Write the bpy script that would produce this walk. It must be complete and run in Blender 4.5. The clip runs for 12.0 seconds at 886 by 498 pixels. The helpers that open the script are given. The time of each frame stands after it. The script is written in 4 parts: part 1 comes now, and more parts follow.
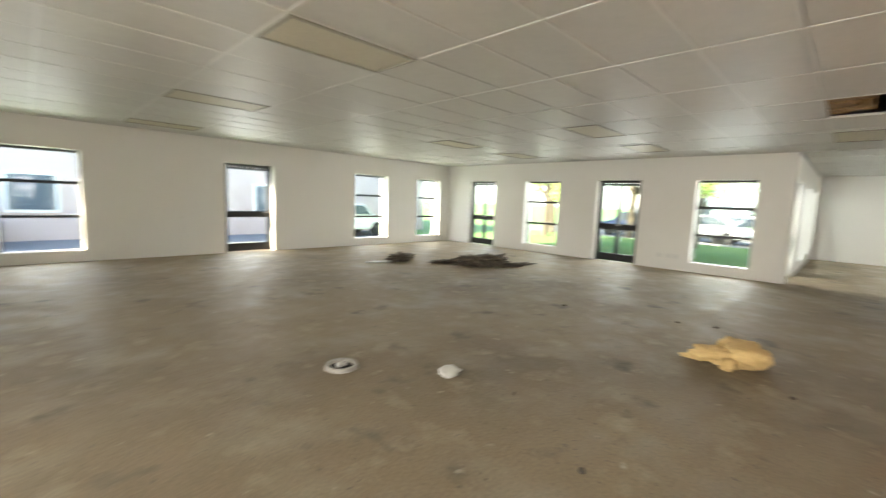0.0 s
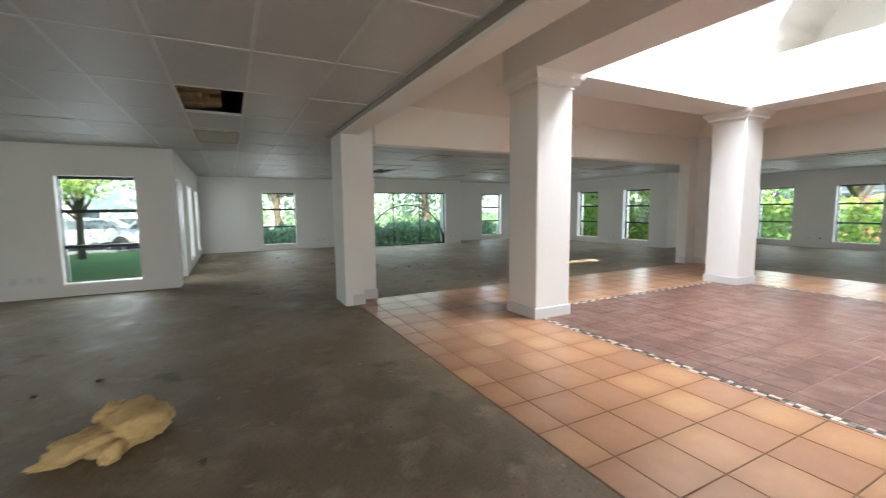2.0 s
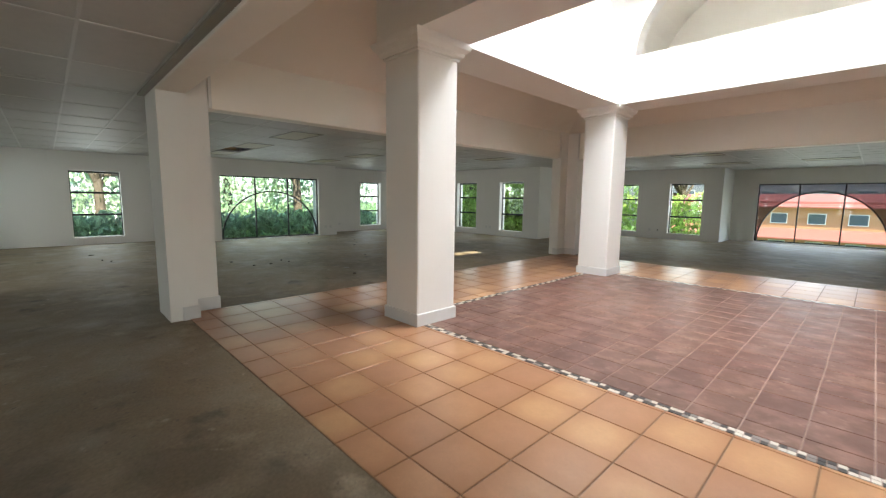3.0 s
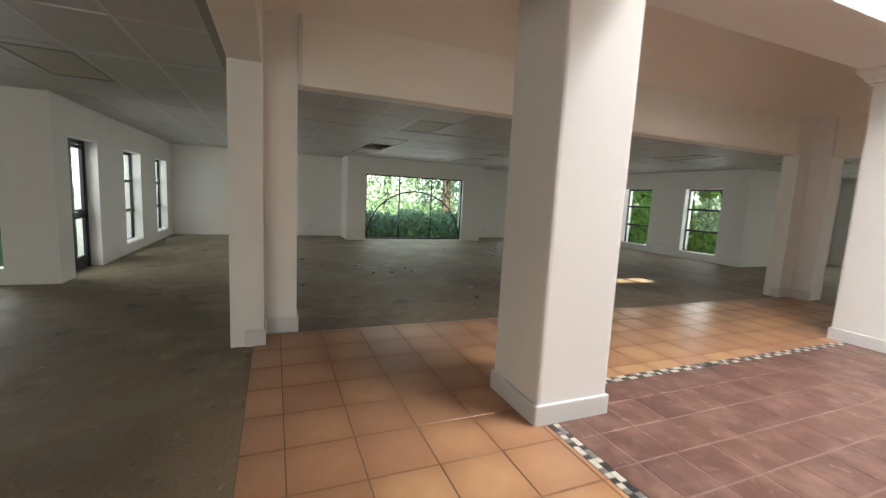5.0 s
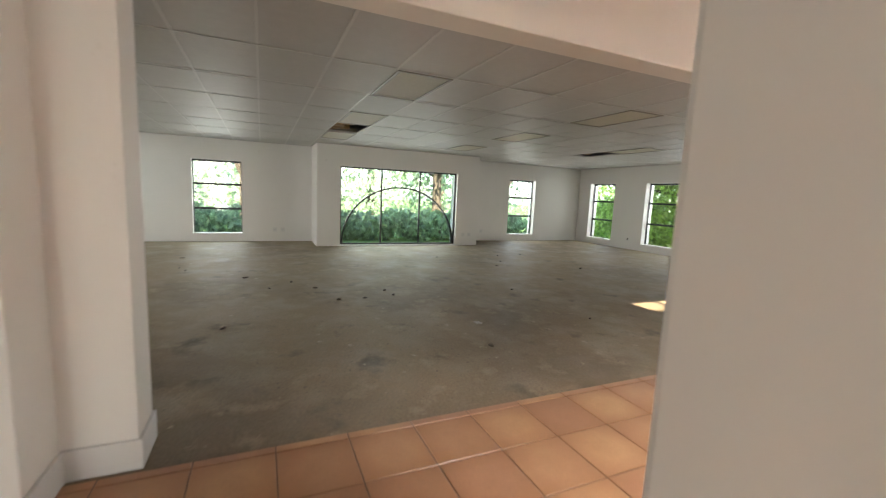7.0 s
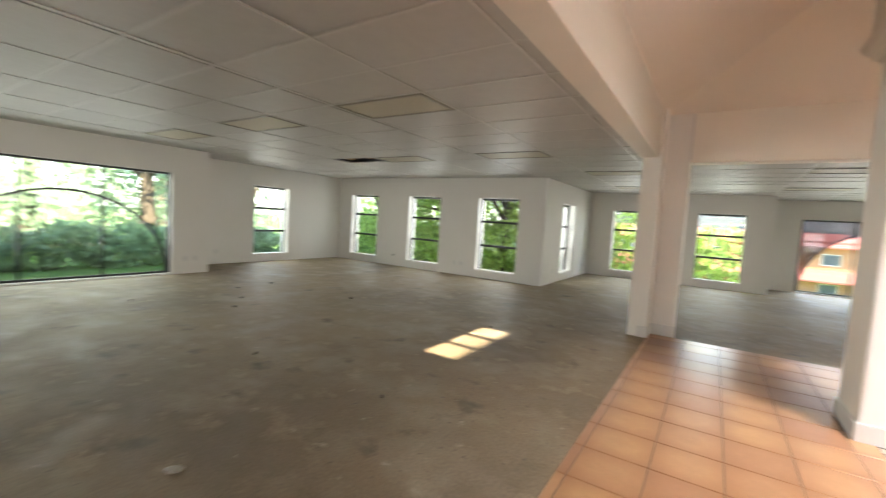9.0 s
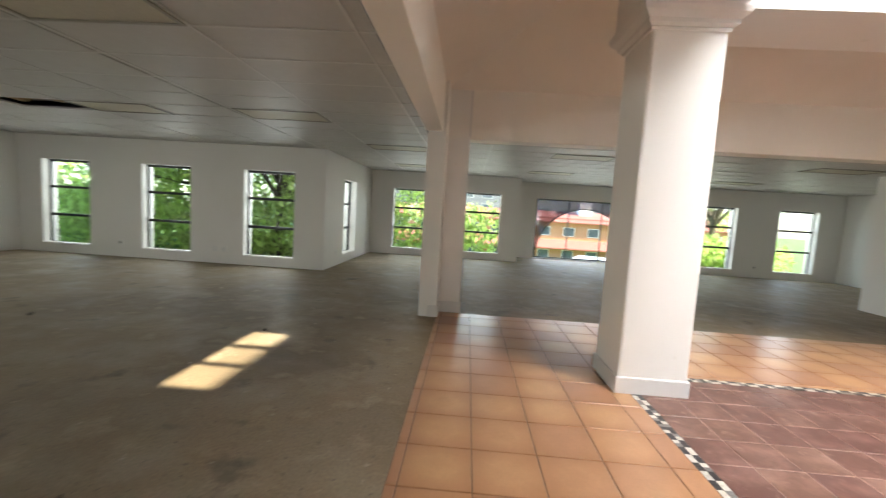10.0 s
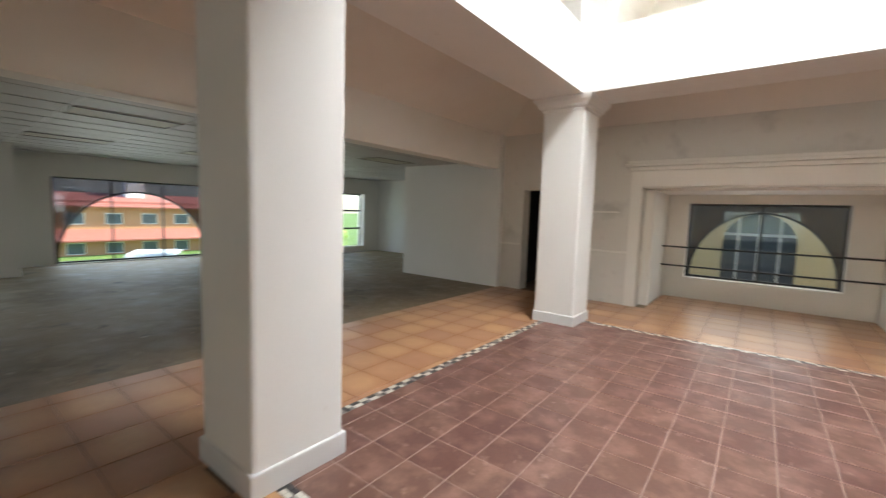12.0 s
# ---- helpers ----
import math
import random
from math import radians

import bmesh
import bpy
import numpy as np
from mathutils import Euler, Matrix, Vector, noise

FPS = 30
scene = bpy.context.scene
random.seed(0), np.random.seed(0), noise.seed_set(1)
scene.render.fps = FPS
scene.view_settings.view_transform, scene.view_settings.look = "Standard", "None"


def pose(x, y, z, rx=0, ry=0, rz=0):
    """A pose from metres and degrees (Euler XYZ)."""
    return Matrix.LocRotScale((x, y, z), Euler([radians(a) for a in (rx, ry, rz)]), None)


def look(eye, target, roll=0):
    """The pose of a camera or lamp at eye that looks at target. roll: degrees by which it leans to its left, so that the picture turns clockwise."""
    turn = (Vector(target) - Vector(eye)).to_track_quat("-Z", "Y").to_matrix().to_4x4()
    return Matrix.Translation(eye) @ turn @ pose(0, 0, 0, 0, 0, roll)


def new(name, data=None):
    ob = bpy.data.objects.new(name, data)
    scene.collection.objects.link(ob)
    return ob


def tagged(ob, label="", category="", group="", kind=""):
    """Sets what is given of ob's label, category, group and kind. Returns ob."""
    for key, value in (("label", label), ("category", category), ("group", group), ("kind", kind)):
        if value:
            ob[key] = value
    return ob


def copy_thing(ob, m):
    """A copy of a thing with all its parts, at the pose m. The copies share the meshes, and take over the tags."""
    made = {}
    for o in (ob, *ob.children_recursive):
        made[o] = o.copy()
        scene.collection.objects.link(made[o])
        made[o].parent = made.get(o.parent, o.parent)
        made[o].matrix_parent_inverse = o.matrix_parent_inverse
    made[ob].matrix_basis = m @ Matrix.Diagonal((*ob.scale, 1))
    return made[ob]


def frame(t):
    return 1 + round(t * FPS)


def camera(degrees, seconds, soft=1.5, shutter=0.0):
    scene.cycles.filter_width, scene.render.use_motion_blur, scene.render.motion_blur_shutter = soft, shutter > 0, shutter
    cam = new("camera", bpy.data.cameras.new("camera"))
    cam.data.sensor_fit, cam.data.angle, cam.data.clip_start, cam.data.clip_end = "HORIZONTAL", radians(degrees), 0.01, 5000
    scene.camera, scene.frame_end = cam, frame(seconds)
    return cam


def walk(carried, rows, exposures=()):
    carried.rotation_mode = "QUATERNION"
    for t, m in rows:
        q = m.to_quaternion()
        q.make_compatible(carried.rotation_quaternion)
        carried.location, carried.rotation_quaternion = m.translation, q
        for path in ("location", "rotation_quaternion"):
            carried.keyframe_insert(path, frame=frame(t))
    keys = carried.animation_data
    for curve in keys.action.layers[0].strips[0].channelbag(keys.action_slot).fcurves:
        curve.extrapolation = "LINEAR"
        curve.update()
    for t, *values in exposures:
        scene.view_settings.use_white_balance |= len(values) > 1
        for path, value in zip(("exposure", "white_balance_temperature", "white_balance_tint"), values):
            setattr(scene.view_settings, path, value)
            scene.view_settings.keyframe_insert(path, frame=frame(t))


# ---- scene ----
cam = camera(94.2, 12.0, 1.2, 0.4)
PATH = [
    (0, (0.117, 0.143, 1.414), (1.531, 1.537, 1.181), 2.2),
    (0.5, (0.412, 0.239, 1.451), (2.247, 1.014, 1.271), 0.1),
    (1, (0.748, 0.326, 1.465), (2.731, 0.486, 1.266), 1.4),
    (1.5, (1.143, 0.295, 1.47), (3.055, -0.239, 1.231), 1.4),
    (2, (1.511, 0.099, 1.466), (3.28, -0.814, 1.269), -0.6),
    (2.5, (1.876, -0.138, 1.445), (3.43, -1.374, 1.204), 0.5),
    (2.7, (2.014, -0.272, 1.439), (3.445, -1.648, 1.194), 0.7),
    (4.3, (2.95, -1.391, 1.512), (4.555, -2.559, 1.27), 1.5),
    (4.5, (3.05, -1.543, 1.489), (4.741, -2.587, 1.263), 1.6),
    (5, (3.523, -1.777, 1.481), (5.357, -2.535, 1.231), 2.9),
    (5.5, (3.999, -1.989, 1.466), (5.843, -2.713, 1.19), 3.2),
    (6, (4.567, -2.143, 1.456), (6.479, -2.681, 1.224), 3.0),
    (6.5, (5.116, -2.294, 1.46), (6.986, -2.931, 1.148), 4.7),
    (6.7, (5.306, -2.406, 1.436), (7.149, -3.123, 1.138), 3.9),
    (8.3, (6.851, -3.282, 1.47), (8.57, -4.297, 1.347), 0.9),
    (8.5, (6.98, -3.431, 1.477), (8.584, -4.619, 1.352), 1.7),
    (9, (7.245, -3.785, 1.485), (8.337, -5.454, 1.34), 3.5),
    (9.5, (7.379, -4.186, 1.456), (7.934, -6.102, 1.31), 3.2),
    (10, (7.577, -4.586, 1.453), (7.685, -6.575, 1.27), 3.5),
    (10.5, (7.58, -4.988, 1.431), (7.239, -6.951, 1.263), 2.3),
    (11, (7.582, -5.404, 1.47), (6.829, -7.251, 1.321), 1.9),
    (11.5, (7.535, -5.779, 1.52), (6.332, -7.37, 1.375), 3.8),
    (12, (7.245, -6.062, 1.552), (5.667, -7.277, 1.371), 1.8),
]
LIGHTNESS = [(0.0, 3.42, 6450, 10), (0.5, 3.25, 6200, 10), (1.0, 2.95, 5700, 9), (1.5, 2.6, 5500, 7), (2.0, 2.45, 5750, 9), (2.5, 2.32, 5950, 8), (4.5, 2.1, 6100, 10),
             (5.5, 2.3, 6250, 11), (6.5, 2.72, 6250, 12), (8.5, 3.12, 6650, 17), (9.0, 3.05, 6450, 13), (9.5, 2.75, 6300, 12), (10.5, 2.42, 6200, 10), (11.5, 2.05, 6100, 10), (12.0, 1.9, 6050, 9)]
walk(cam, [(t, look(eye, target, roll)) for t, eye, target, roll in PATH], LIGHTNESS)

# ---- light ----
SUN_WAY = Vector((1.0, -0.31, -0.74)).normalized()
world = bpy.data.worlds.new("world")
scene.world = world
world.use_nodes = True
wn = world.node_tree
sky = wn.nodes.new("ShaderNodeTexSky")
sky.sky_type, sky.sun_disc = "NISHITA", False
sky.sun_elevation = math.asin(-SUN_WAY.z)
sky.sun_rotation = math.atan2(-SUN_WAY.x, -SUN_WAY.y)
wn.nodes["Background"].inputs[1].default_value = 0.15
wn.links.new(sky.outputs[0], wn.nodes["Background"].inputs[0])
sun = new("sun", bpy.data.lights.new("sun", "SUN"))
sun.data.energy, sun.data.angle, sun.data.color = 5.0, radians(0.6), (1.0, 0.86, 0.62)
sun.matrix_world = look((0, 0, 30), Vector((0, 0, 30)) + SUN_WAY)


def daylight(eye, way, width, height, power, colour=(1.0, 0.96, 0.89)):
    """Sky light coming in through an opening."""
    lamp = new("daylight", bpy.data.lights.new("daylight", "AREA"))
    lamp.data.shape, lamp.data.size, lamp.data.size_y, lamp.data.energy, lamp.data.color = "RECTANGLE", width, height, power, colour
    lamp.matrix_world = look(eye, Vector(eye) + Vector(way))
    return lamp


# ---- materials ----
def material(name, colour, rough=0.6, metal=0.0, spots=(), grain=(0, 0), bump=(0, 0), random_value=0.0, island=False, gloss_noise=0.0, edge=None):
    """spots: (scale, colour, low, high, detail) layers of noise mixed over the colour. grain: (scale, amount) of value change. bump: (scale, depth)."""
    m = bpy.data.materials.new(name)
    m.use_nodes = True
    nt = m.node_tree
    N, L = nt.nodes, nt.links
    bsdf = N["Principled BSDF"]
    bsdf.inputs["Roughness"].default_value, bsdf.inputs["Metallic"].default_value = rough, metal
    where = N.new("ShaderNodeNewGeometry").outputs["Position"]
    col = N.new("ShaderNodeRGB")
    col.outputs[0].default_value = (*colour, 1)
    out = col.outputs[0]

    def noisy(scale, detail=4, rough_n=0.55):
        n = N.new("ShaderNodeTexNoise")
        n.inputs["Scale"].default_value, n.inputs["Detail"].default_value, n.inputs["Roughness"].default_value = scale, detail, rough_n
        L.new(where, n.inputs["Vector"])
        return n.outputs["Fac"]

    def ramp(src, low, high, a=0.0, b=1.0):
        r = N.new("ShaderNodeMapRange")
        L.new(src, r.inputs[0])
        for k, v in zip((1, 2, 3, 4), (low, high, a, b)):
            r.inputs[k].default_value = v
        return r.outputs[0]

    def mix(fac, a, b):
        x = N.new("ShaderNodeMix")
        x.data_type = "RGBA"
        L.new(fac, x.inputs[0])
        L.new(a, x.inputs[6])
        if isinstance(b, tuple):
            x.inputs[7].default_value = (*b, 1)
        else:
            L.new(b, x.inputs[7])
        return x.outputs[2]

    for scale, colour2, low, high, detail in spots:
        out = mix(ramp(noisy(scale, detail), low, high), out, colour2)
    for src in ([noisy(grain[0], 5, 0.7)] if grain[1] else []):
        hsv = N.new("ShaderNodeHueSaturation")
        L.new(ramp(src, 0.25, 0.75, 1 - grain[1], 1 + grain[1]), hsv.inputs["Value"])
        L.new(out, hsv.inputs["Color"])
        out = hsv.outputs[0]
    if random_value:
        hsv = N.new("ShaderNodeHueSaturation")
        rnd = N.new("ShaderNodeNewGeometry").outputs["Random Per Island"] if island else N.new("ShaderNodeObjectInfo").outputs["Random"]
        L.new(ramp(rnd, 0, 1, 1 - random_value, 1 + random_value), hsv.inputs["Value"])
        L.new(ramp(rnd, 0, 1, 0.5 - random_value * 0.05, 0.5 + random_value * 0.05), hsv.inputs["Hue"])
        L.new(out, hsv.inputs["Color"])
        out = hsv.outputs[0]
    if edge:
        own = N.new("ShaderNodeTexCoord").outputs["Object"]
        size = N.new("ShaderNodeVectorMath")
        size.operation = "LENGTH"
        L.new(own, size.inputs[0])
        out = mix(ramp(size.outputs["Value"], edge[1], edge[2]), out, edge[0])
    L.new(out, bsdf.inputs["Base Color"])
    if gloss_noise:
        L.new(ramp(noisy(3.0), 0.3, 0.7, rough - gloss_noise, rough + gloss_noise), bsdf.inputs["Roughness"])
    if bump[1]:
        b = N.new("ShaderNodeBump")
        b.inputs["Strength"].default_value, b.inputs["Distance"].default_value = 0.6, bump[1]
        L.new(noisy(bump[0], 6, 0.6), b.inputs["Height"])
        L.new(b.outputs[0], bsdf.inputs["Normal"])
    return m


WHITE = material("white_wall_paint", (0.80, 0.79, 0.76), 0.65, spots=[(0.6, (0.76, 0.75, 0.71), 0.5, 0.75, 5), (7, (0.70, 0.68, 0.64), 0.68, 0.85, 6)], bump=(60, 0.001))
CREAM = material("cream_wall_paint", (0.84, 0.81, 0.745), 0.6, spots=[(0.7, (0.79, 0.75, 0.68), 0.5, 0.75, 5)], bump=(50, 0.001))
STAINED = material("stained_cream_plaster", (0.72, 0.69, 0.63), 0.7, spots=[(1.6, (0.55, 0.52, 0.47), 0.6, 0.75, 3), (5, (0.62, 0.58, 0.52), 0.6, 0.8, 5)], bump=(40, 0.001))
BEIGE = material("beige_ceiling_paint", (0.83, 0.785, 0.72), 0.65, spots=[(0.7, (0.78, 0.725, 0.655), 0.5, 0.75, 5)], bump=(40, 0.001))
PANEL = material("ceiling_board", (0.50, 0.495, 0.475), 0.55, grain=(9, 0.05), random_value=0.035, island=True, bump=(120, 0.0008))
TBAR = material("ceiling_grid_metal", (0.57, 0.565, 0.54), 0.45)
DIFFUSER = material("prismatic_diffuser", (0.48, 0.45, 0.35), 0.6, grain=(60, 0.15), bump=(150, 0.003))
# lamp trim; also colours the shadow gap strip by the north beam
LAMP_TRIM_AND_GAP = material("aged_lamp_trim_and_gap_shade", (0.25, 0.235, 0.19), 0.4)
INSULATION = material("glass_wool", (0.30, 0.20, 0.095), 1.0, grain=(25, 0.4), bump=(30, 0.03))
CONCRETE = material("bare_screed", (0.262, 0.203, 0.126), 0.66, spots=[(0.35, (0.182, 0.142, 0.09), 0.42, 0.62, 4), (1.3, (0.30, 0.255, 0.182), 0.5, 0.70, 6), (3.0, (0.36, 0.31, 0.222), 0.56, 0.76, 7), (2.2, (0.125, 0.10, 0.068), 0.60, 0.72, 6), (7, (0.42, 0.37, 0.28), 0.66, 0.74, 8), (22, (0.15, 0.122, 0.088), 0.64, 0.72, 3)], grain=(45, 0.24), bump=(18, 0.006), gloss_noise=0.16)
ORANGE = material("terracotta_tile", (0.47, 0.262, 0.138), 0.29, spots=[(5.0, (0.42, 0.225, 0.115), 0.35, 0.8, 3)], random_value=0.16, grain=(60, 0.07), edge=((0.35, 0.17, 0.08), 0.10, 0.29), bump=(6, 0.0012))
GROUT = material("dark_grout", (0.17, 0.115, 0.075), 0.9, grain=(30, 0.2))
RED = material("red_quarry_tile", (0.135, 0.066, 0.05), 0.4, spots=[(4.2, (0.24, 0.135, 0.105), 0.46, 0.68, 7), (11, (0.33, 0.22, 0.18), 0.60, 0.8, 5)], grain=(45, 0.12), random_value=0.12, bump=(30, 0.0008), gloss_noise=0.1)
PALE_GROUT = material("pale_grout", (0.33, 0.24, 0.20), 0.9, grain=(30, 0.2))
MOSAIC = [material("mosaic_" + n, c, 0.35, grain=(20, 0.1)) for n, c in (("black", (0.03, 0.03, 0.032)), ("white", (0.62, 0.60, 0.54)), ("grey", (0.22, 0.21, 0.20)))]
BLACK = material("black_window_frame", (0.012, 0.013, 0.013), 0.42, grain=(20, 0.2))
BASE = material("grey_white_skirting", (0.66, 0.66, 0.65), 0.45, spots=[(9, (0.5, 0.48, 0.45), 0.66, 0.8, 5)])
PLASTIC = material("white_socket_plastic", (0.72, 0.72, 0.70), 0.35)
# near-black that puts shade into the passage walls and the socket well
DARK = material("painted_shade", (0.02, 0.018, 0.016), 0.9)
FOAM = material("yellow_foam", (0.66, 0.47, 0.21), 0.95, spots=[(14, (0.50, 0.33, 0.13), 0.5, 0.75, 5)], grain=(60, 0.15), bump=(35, 0.02))
PAPER = material("crumpled_paper", (0.66, 0.65, 0.61), 0.8, grain=(30, 0.12))
WORN = material("worn_grey_plastic", (0.40, 0.375, 0.33), 0.6, grain=(30, 0.3))
SCRAP = material("carpet_scrap", (0.085, 0.068, 0.052), 0.95, spots=[(8, (0.19, 0.15, 0.11), 0.5, 0.7, 5)], bump=(60, 0.01))
GRASS = material("lawn", (0.10, 0.19, 0.035), 0.9, spots=[(0.4, (0.15, 0.22, 0.05), 0.45, 0.65, 5)], grain=(30, 0.35), bump=(30, 0.03))
ROAD = material("car_park_asphalt", (0.16, 0.16, 0.16), 0.85, grain=(20, 0.2))


def leaf_material(name, colour):
    m = bpy.data.materials.new(name)
    m.use_nodes = True
    nt = m.node_tree
    nt.nodes.remove(nt.nodes["Principled BSDF"])
    geo, rng, hsv, dif, tra, mix = (nt.nodes.new("ShaderNode" + k) for k in ("NewGeometry", "MapRange", "HueSaturation", "BsdfDiffuse", "BsdfTranslucent", "MixShader"))
    nt.links.new(geo.outputs["Random Per Island"], rng.inputs[0])
    rng.inputs[3].default_value, rng.inputs[4].default_value = 0.6, 1.5
    nt.links.new(rng.outputs[0], hsv.inputs["Value"])
    hsv.inputs["Color"].default_value = (*colour, 1)
    for node in (dif, tra):
        nt.links.new(hsv.outputs[0], node.inputs["Color"])
    mix.inputs[0].default_value = 0.5
    nt.links.new(dif.outputs[0], mix.inputs[1])
    nt.links.new(tra.outputs[0], mix.inputs[2])
    nt.links.new(mix.outputs[0], nt.nodes["Material Output"].inputs[0])
    return m


LEAF = leaf_material("bright_leaf", (0.50, 0.63, 0.21))
LEAF2 = leaf_material("dark_leaf", (0.42, 0.53, 0.36))
BARK = material("bark", (0.11, 0.085, 0.06), 0.9, grain=(12, 0.3), bump=(25, 0.02))
PEACH = material("orange_render", (0.50, 0.26, 0.13), 0.85, spots=[(0.8, (0.44, 0.22, 0.11), 0.5, 0.7, 5)])
YELLOW = material("yellow_render", (0.84, 0.66, 0.38), 0.85, spots=[(0.8, (0.72, 0.56, 0.33), 0.5, 0.7, 5)])
BRICKRED = material("red_roof_sheet", (0.38, 0.13, 0.10), 0.7, grain=(5, 0.15))
SLATE = material("grey_roof", (0.20, 0.20, 0.21), 0.7, grain=(5, 0.15))
PINKBRICK = material("pinkish_brick_render", (0.55, 0.43, 0.39), 0.85, spots=[(1.2, (0.48, 0.37, 0.33), 0.5, 0.7, 5)])
DARKGLASS = material("far_window_glass", (0.10, 0.12, 0.14), 0.06)
STEEL = material("brushed_metal", (0.5, 0.5, 0.5), 0.3, 1.0)
CARS = [material("car_paint_" + n, c, 0.25) for n, c in (("white", (0.7, 0.7, 0.7)), ("silver", (0.42, 0.43, 0.45)), ("blue", (0.06, 0.09, 0.2)))]
RUBBER = material("tyre_rubber", (0.02, 0.02, 0.02), 0.85)


def glass_material(name="window_glass", tone=(0.84, 0.88, 0.89)):
    m = bpy.data.materials.new(name)
    m.use_nodes = True
    nt = m.node_tree
    out = nt.nodes["Material Output"]
    nt.nodes.remove(nt.nodes["Principled BSDF"])
    clear, gloss, mix, lay_w, power, scale = (nt.nodes.new("ShaderNode" + k) for k in ("BsdfTransparent", "BsdfGlossy", "MixShader", "LayerWeight", "Math", "Math"))
    clear.inputs[0].default_value = (*tone, 1)
    gloss.inputs["Roughness"].default_value = 0.01
    lay_w.inputs["Blend"].default_value = 0.5
    power.operation, power.inputs[1].default_value = "POWER", 5.0
    scale.operation, scale.inputs[1].default_value, scale.inputs[2].default_value = "MULTIPLY_ADD", 0.7, 0.03
    nt.links.new(lay_w.outputs["Facing"], power.inputs[0])
    nt.links.new(power.outputs[0], scale.inputs[0])
    nt.links.new(scale.outputs[0], mix.inputs[0])
    nt.links.new(clear.outputs[0], mix.inputs[1])
    nt.links.new(gloss.outputs[0], mix.inputs[2])
    nt.links.new(mix.outputs[0], out.inputs[0])
    return m


GLASS = glass_material()
TINT = glass_material("tinted_glass", (0.45, 0.43, 0.46))


# ---- building helpers ----
def box(bm, x0, y0, z0, x1, y1, z1, bevel=0.0, mat=0):
    made = bmesh.ops.create_cube(bm, size=1.0, matrix=Matrix.Translation(((x0 + x1) / 2, (y0 + y1) / 2, (z0 + z1) / 2)) @ Matrix.Diagonal((abs(x1 - x0), abs(y1 - y0), abs(z1 - z0), 1)))
    faces = list({f for v in made["verts"] for f in v.link_faces})
    for f in faces:
        f.material_index = mat
    if bevel:
        edges = list({e for v in made["verts"] for e in v.link_edges})
        bmesh.ops.bevel(bm, geom=edges, offset=bevel, segments=2, affect="EDGES", profile=0.6)
    return bm


def mesh(bm, name, *mats, smooth=False):
    me = bpy.data.meshes.new(name)
    bm.to_mesh(me)
    bm.free()
    for m in mats:
        me.materials.append(m)
    if smooth:
        for p in me.polygons:
            p.use_smooth = True
    return me


def part(name, bm, mat, parent=None, label="", smooth=False):
    mats = mat if isinstance(mat, (list, tuple)) else (mat,)
    ob = new(name, mesh(bm, name, *mats, smooth=smooth))
    if parent:
        ob.parent = parent
    if label:
        ob["label"] = label
    return ob


def boxes(*many, bevel=0.0):
    bm = bmesh.new()
    for b in many:
        box(bm, *b, bevel=bevel)
    return bm


def empty(name, m=None):
    ob = new(name)
    ob.empty_display_size = 0.2
    if m is not None:
        ob.matrix_basis = m
    return ob


def structure(name, bm, mat, label, category):
    return tagged(part(name, bm, mat), label, category, kind="structure")


def prism(bm, outline, depth, m=Matrix.Identity(4)):
    """outline: (u, v) points; extruded along the third axis from 0 to depth, then placed by m."""
    low = [bm.verts.new(m @ Vector((u, v, 0))) for u, v in outline]
    high = [bm.verts.new(m @ Vector((u, v, depth))) for u, v in outline]
    bm.faces.new(low[::-1])
    bm.faces.new(high)
    for i in range(len(low)):
        j = (i + 1) % len(low)
        bm.faces.new((low[i], low[j], high[j], high[i]))
    bmesh.ops.recalc_face_normals(bm, faces=bm.faces[:])
    return bm


# ---- plan ----
CEIL, WALL = 2.61, 0.34
N_Y, E1_X, EN_Y, E_X, SE_Y, RET_X, S_Y, W_X = 10.48, 10.80, 1.00, 17.72, -13.37, 10.66, -17.62, -3.65
BAY_X, BAY_Y0, BAY_Y1 = 16.55, -8.52, -3.86
REC_Y, REC_X0, REC_X1 = -19.14, 1.32, 5.95
ATR_W, ATR_E, ATR_N, ATR_S = -0.40, 7.92, -1.50, -10.40
Z0, Z1 = 0.20, 2.09
TOP = 2.95


def wall(name, axis, plane, side, a0, a1, holes=(), z1=TOP, mat=None, thick=WALL, z0=-0.3):
    """A wall whose inner face lies at plane on the axis, thickened towards side (+1 or -1), with openings (a0, a1, z0, z1)."""
    bm = bmesh.new()
    p0, p1 = sorted((plane, plane + side * thick))

    def slab(u0, u1, w0, w1):
        if u1 - u0 > 1e-4 and w1 - w0 > 1e-4:
            box(bm, *((p0, u0, w0, p1, u1, w1) if axis == "x" else (u0, p0, w0, u1, p1, w1)))

    at = a0
    for h0, h1, w0, w1 in sorted(holes):
        slab(at, h0, z0, z1)
        slab(h0, h1, z0, w0)
        slab(h0, h1, w1, z1)
        at = h1
    slab(at, a1, z0, z1)
    return structure(name, bm, mat or WHITE, "white painted plaster wall with scuffs, empty room", "wall")


DEPTH = 0.17


def facing(axis, plane, side):
    """Pose of an opening's own axes: x along the wall, y outwards, z up."""
    if axis == "x":
        return Matrix(((0, side, 0, plane), (1, 0, 0, 0), (0, 0, 1, 0), (0, 0, 0, 1)))
    return Matrix(((1, 0, 0, 0), (0, side, 0, plane), (0, 0, 1, 0), (0, 0, 0, 1)))


def pane(name, x0, z0, x1, z1, y, parent, m):
    bm = boxes((x0, y - 0.003, z0, x1, y + 0.003, z1))
    bm.transform(m)
    ob = part(name, bm, GLASS, parent)
    ob.visible_shadow = False
    return ob


WINDOWS = [0]


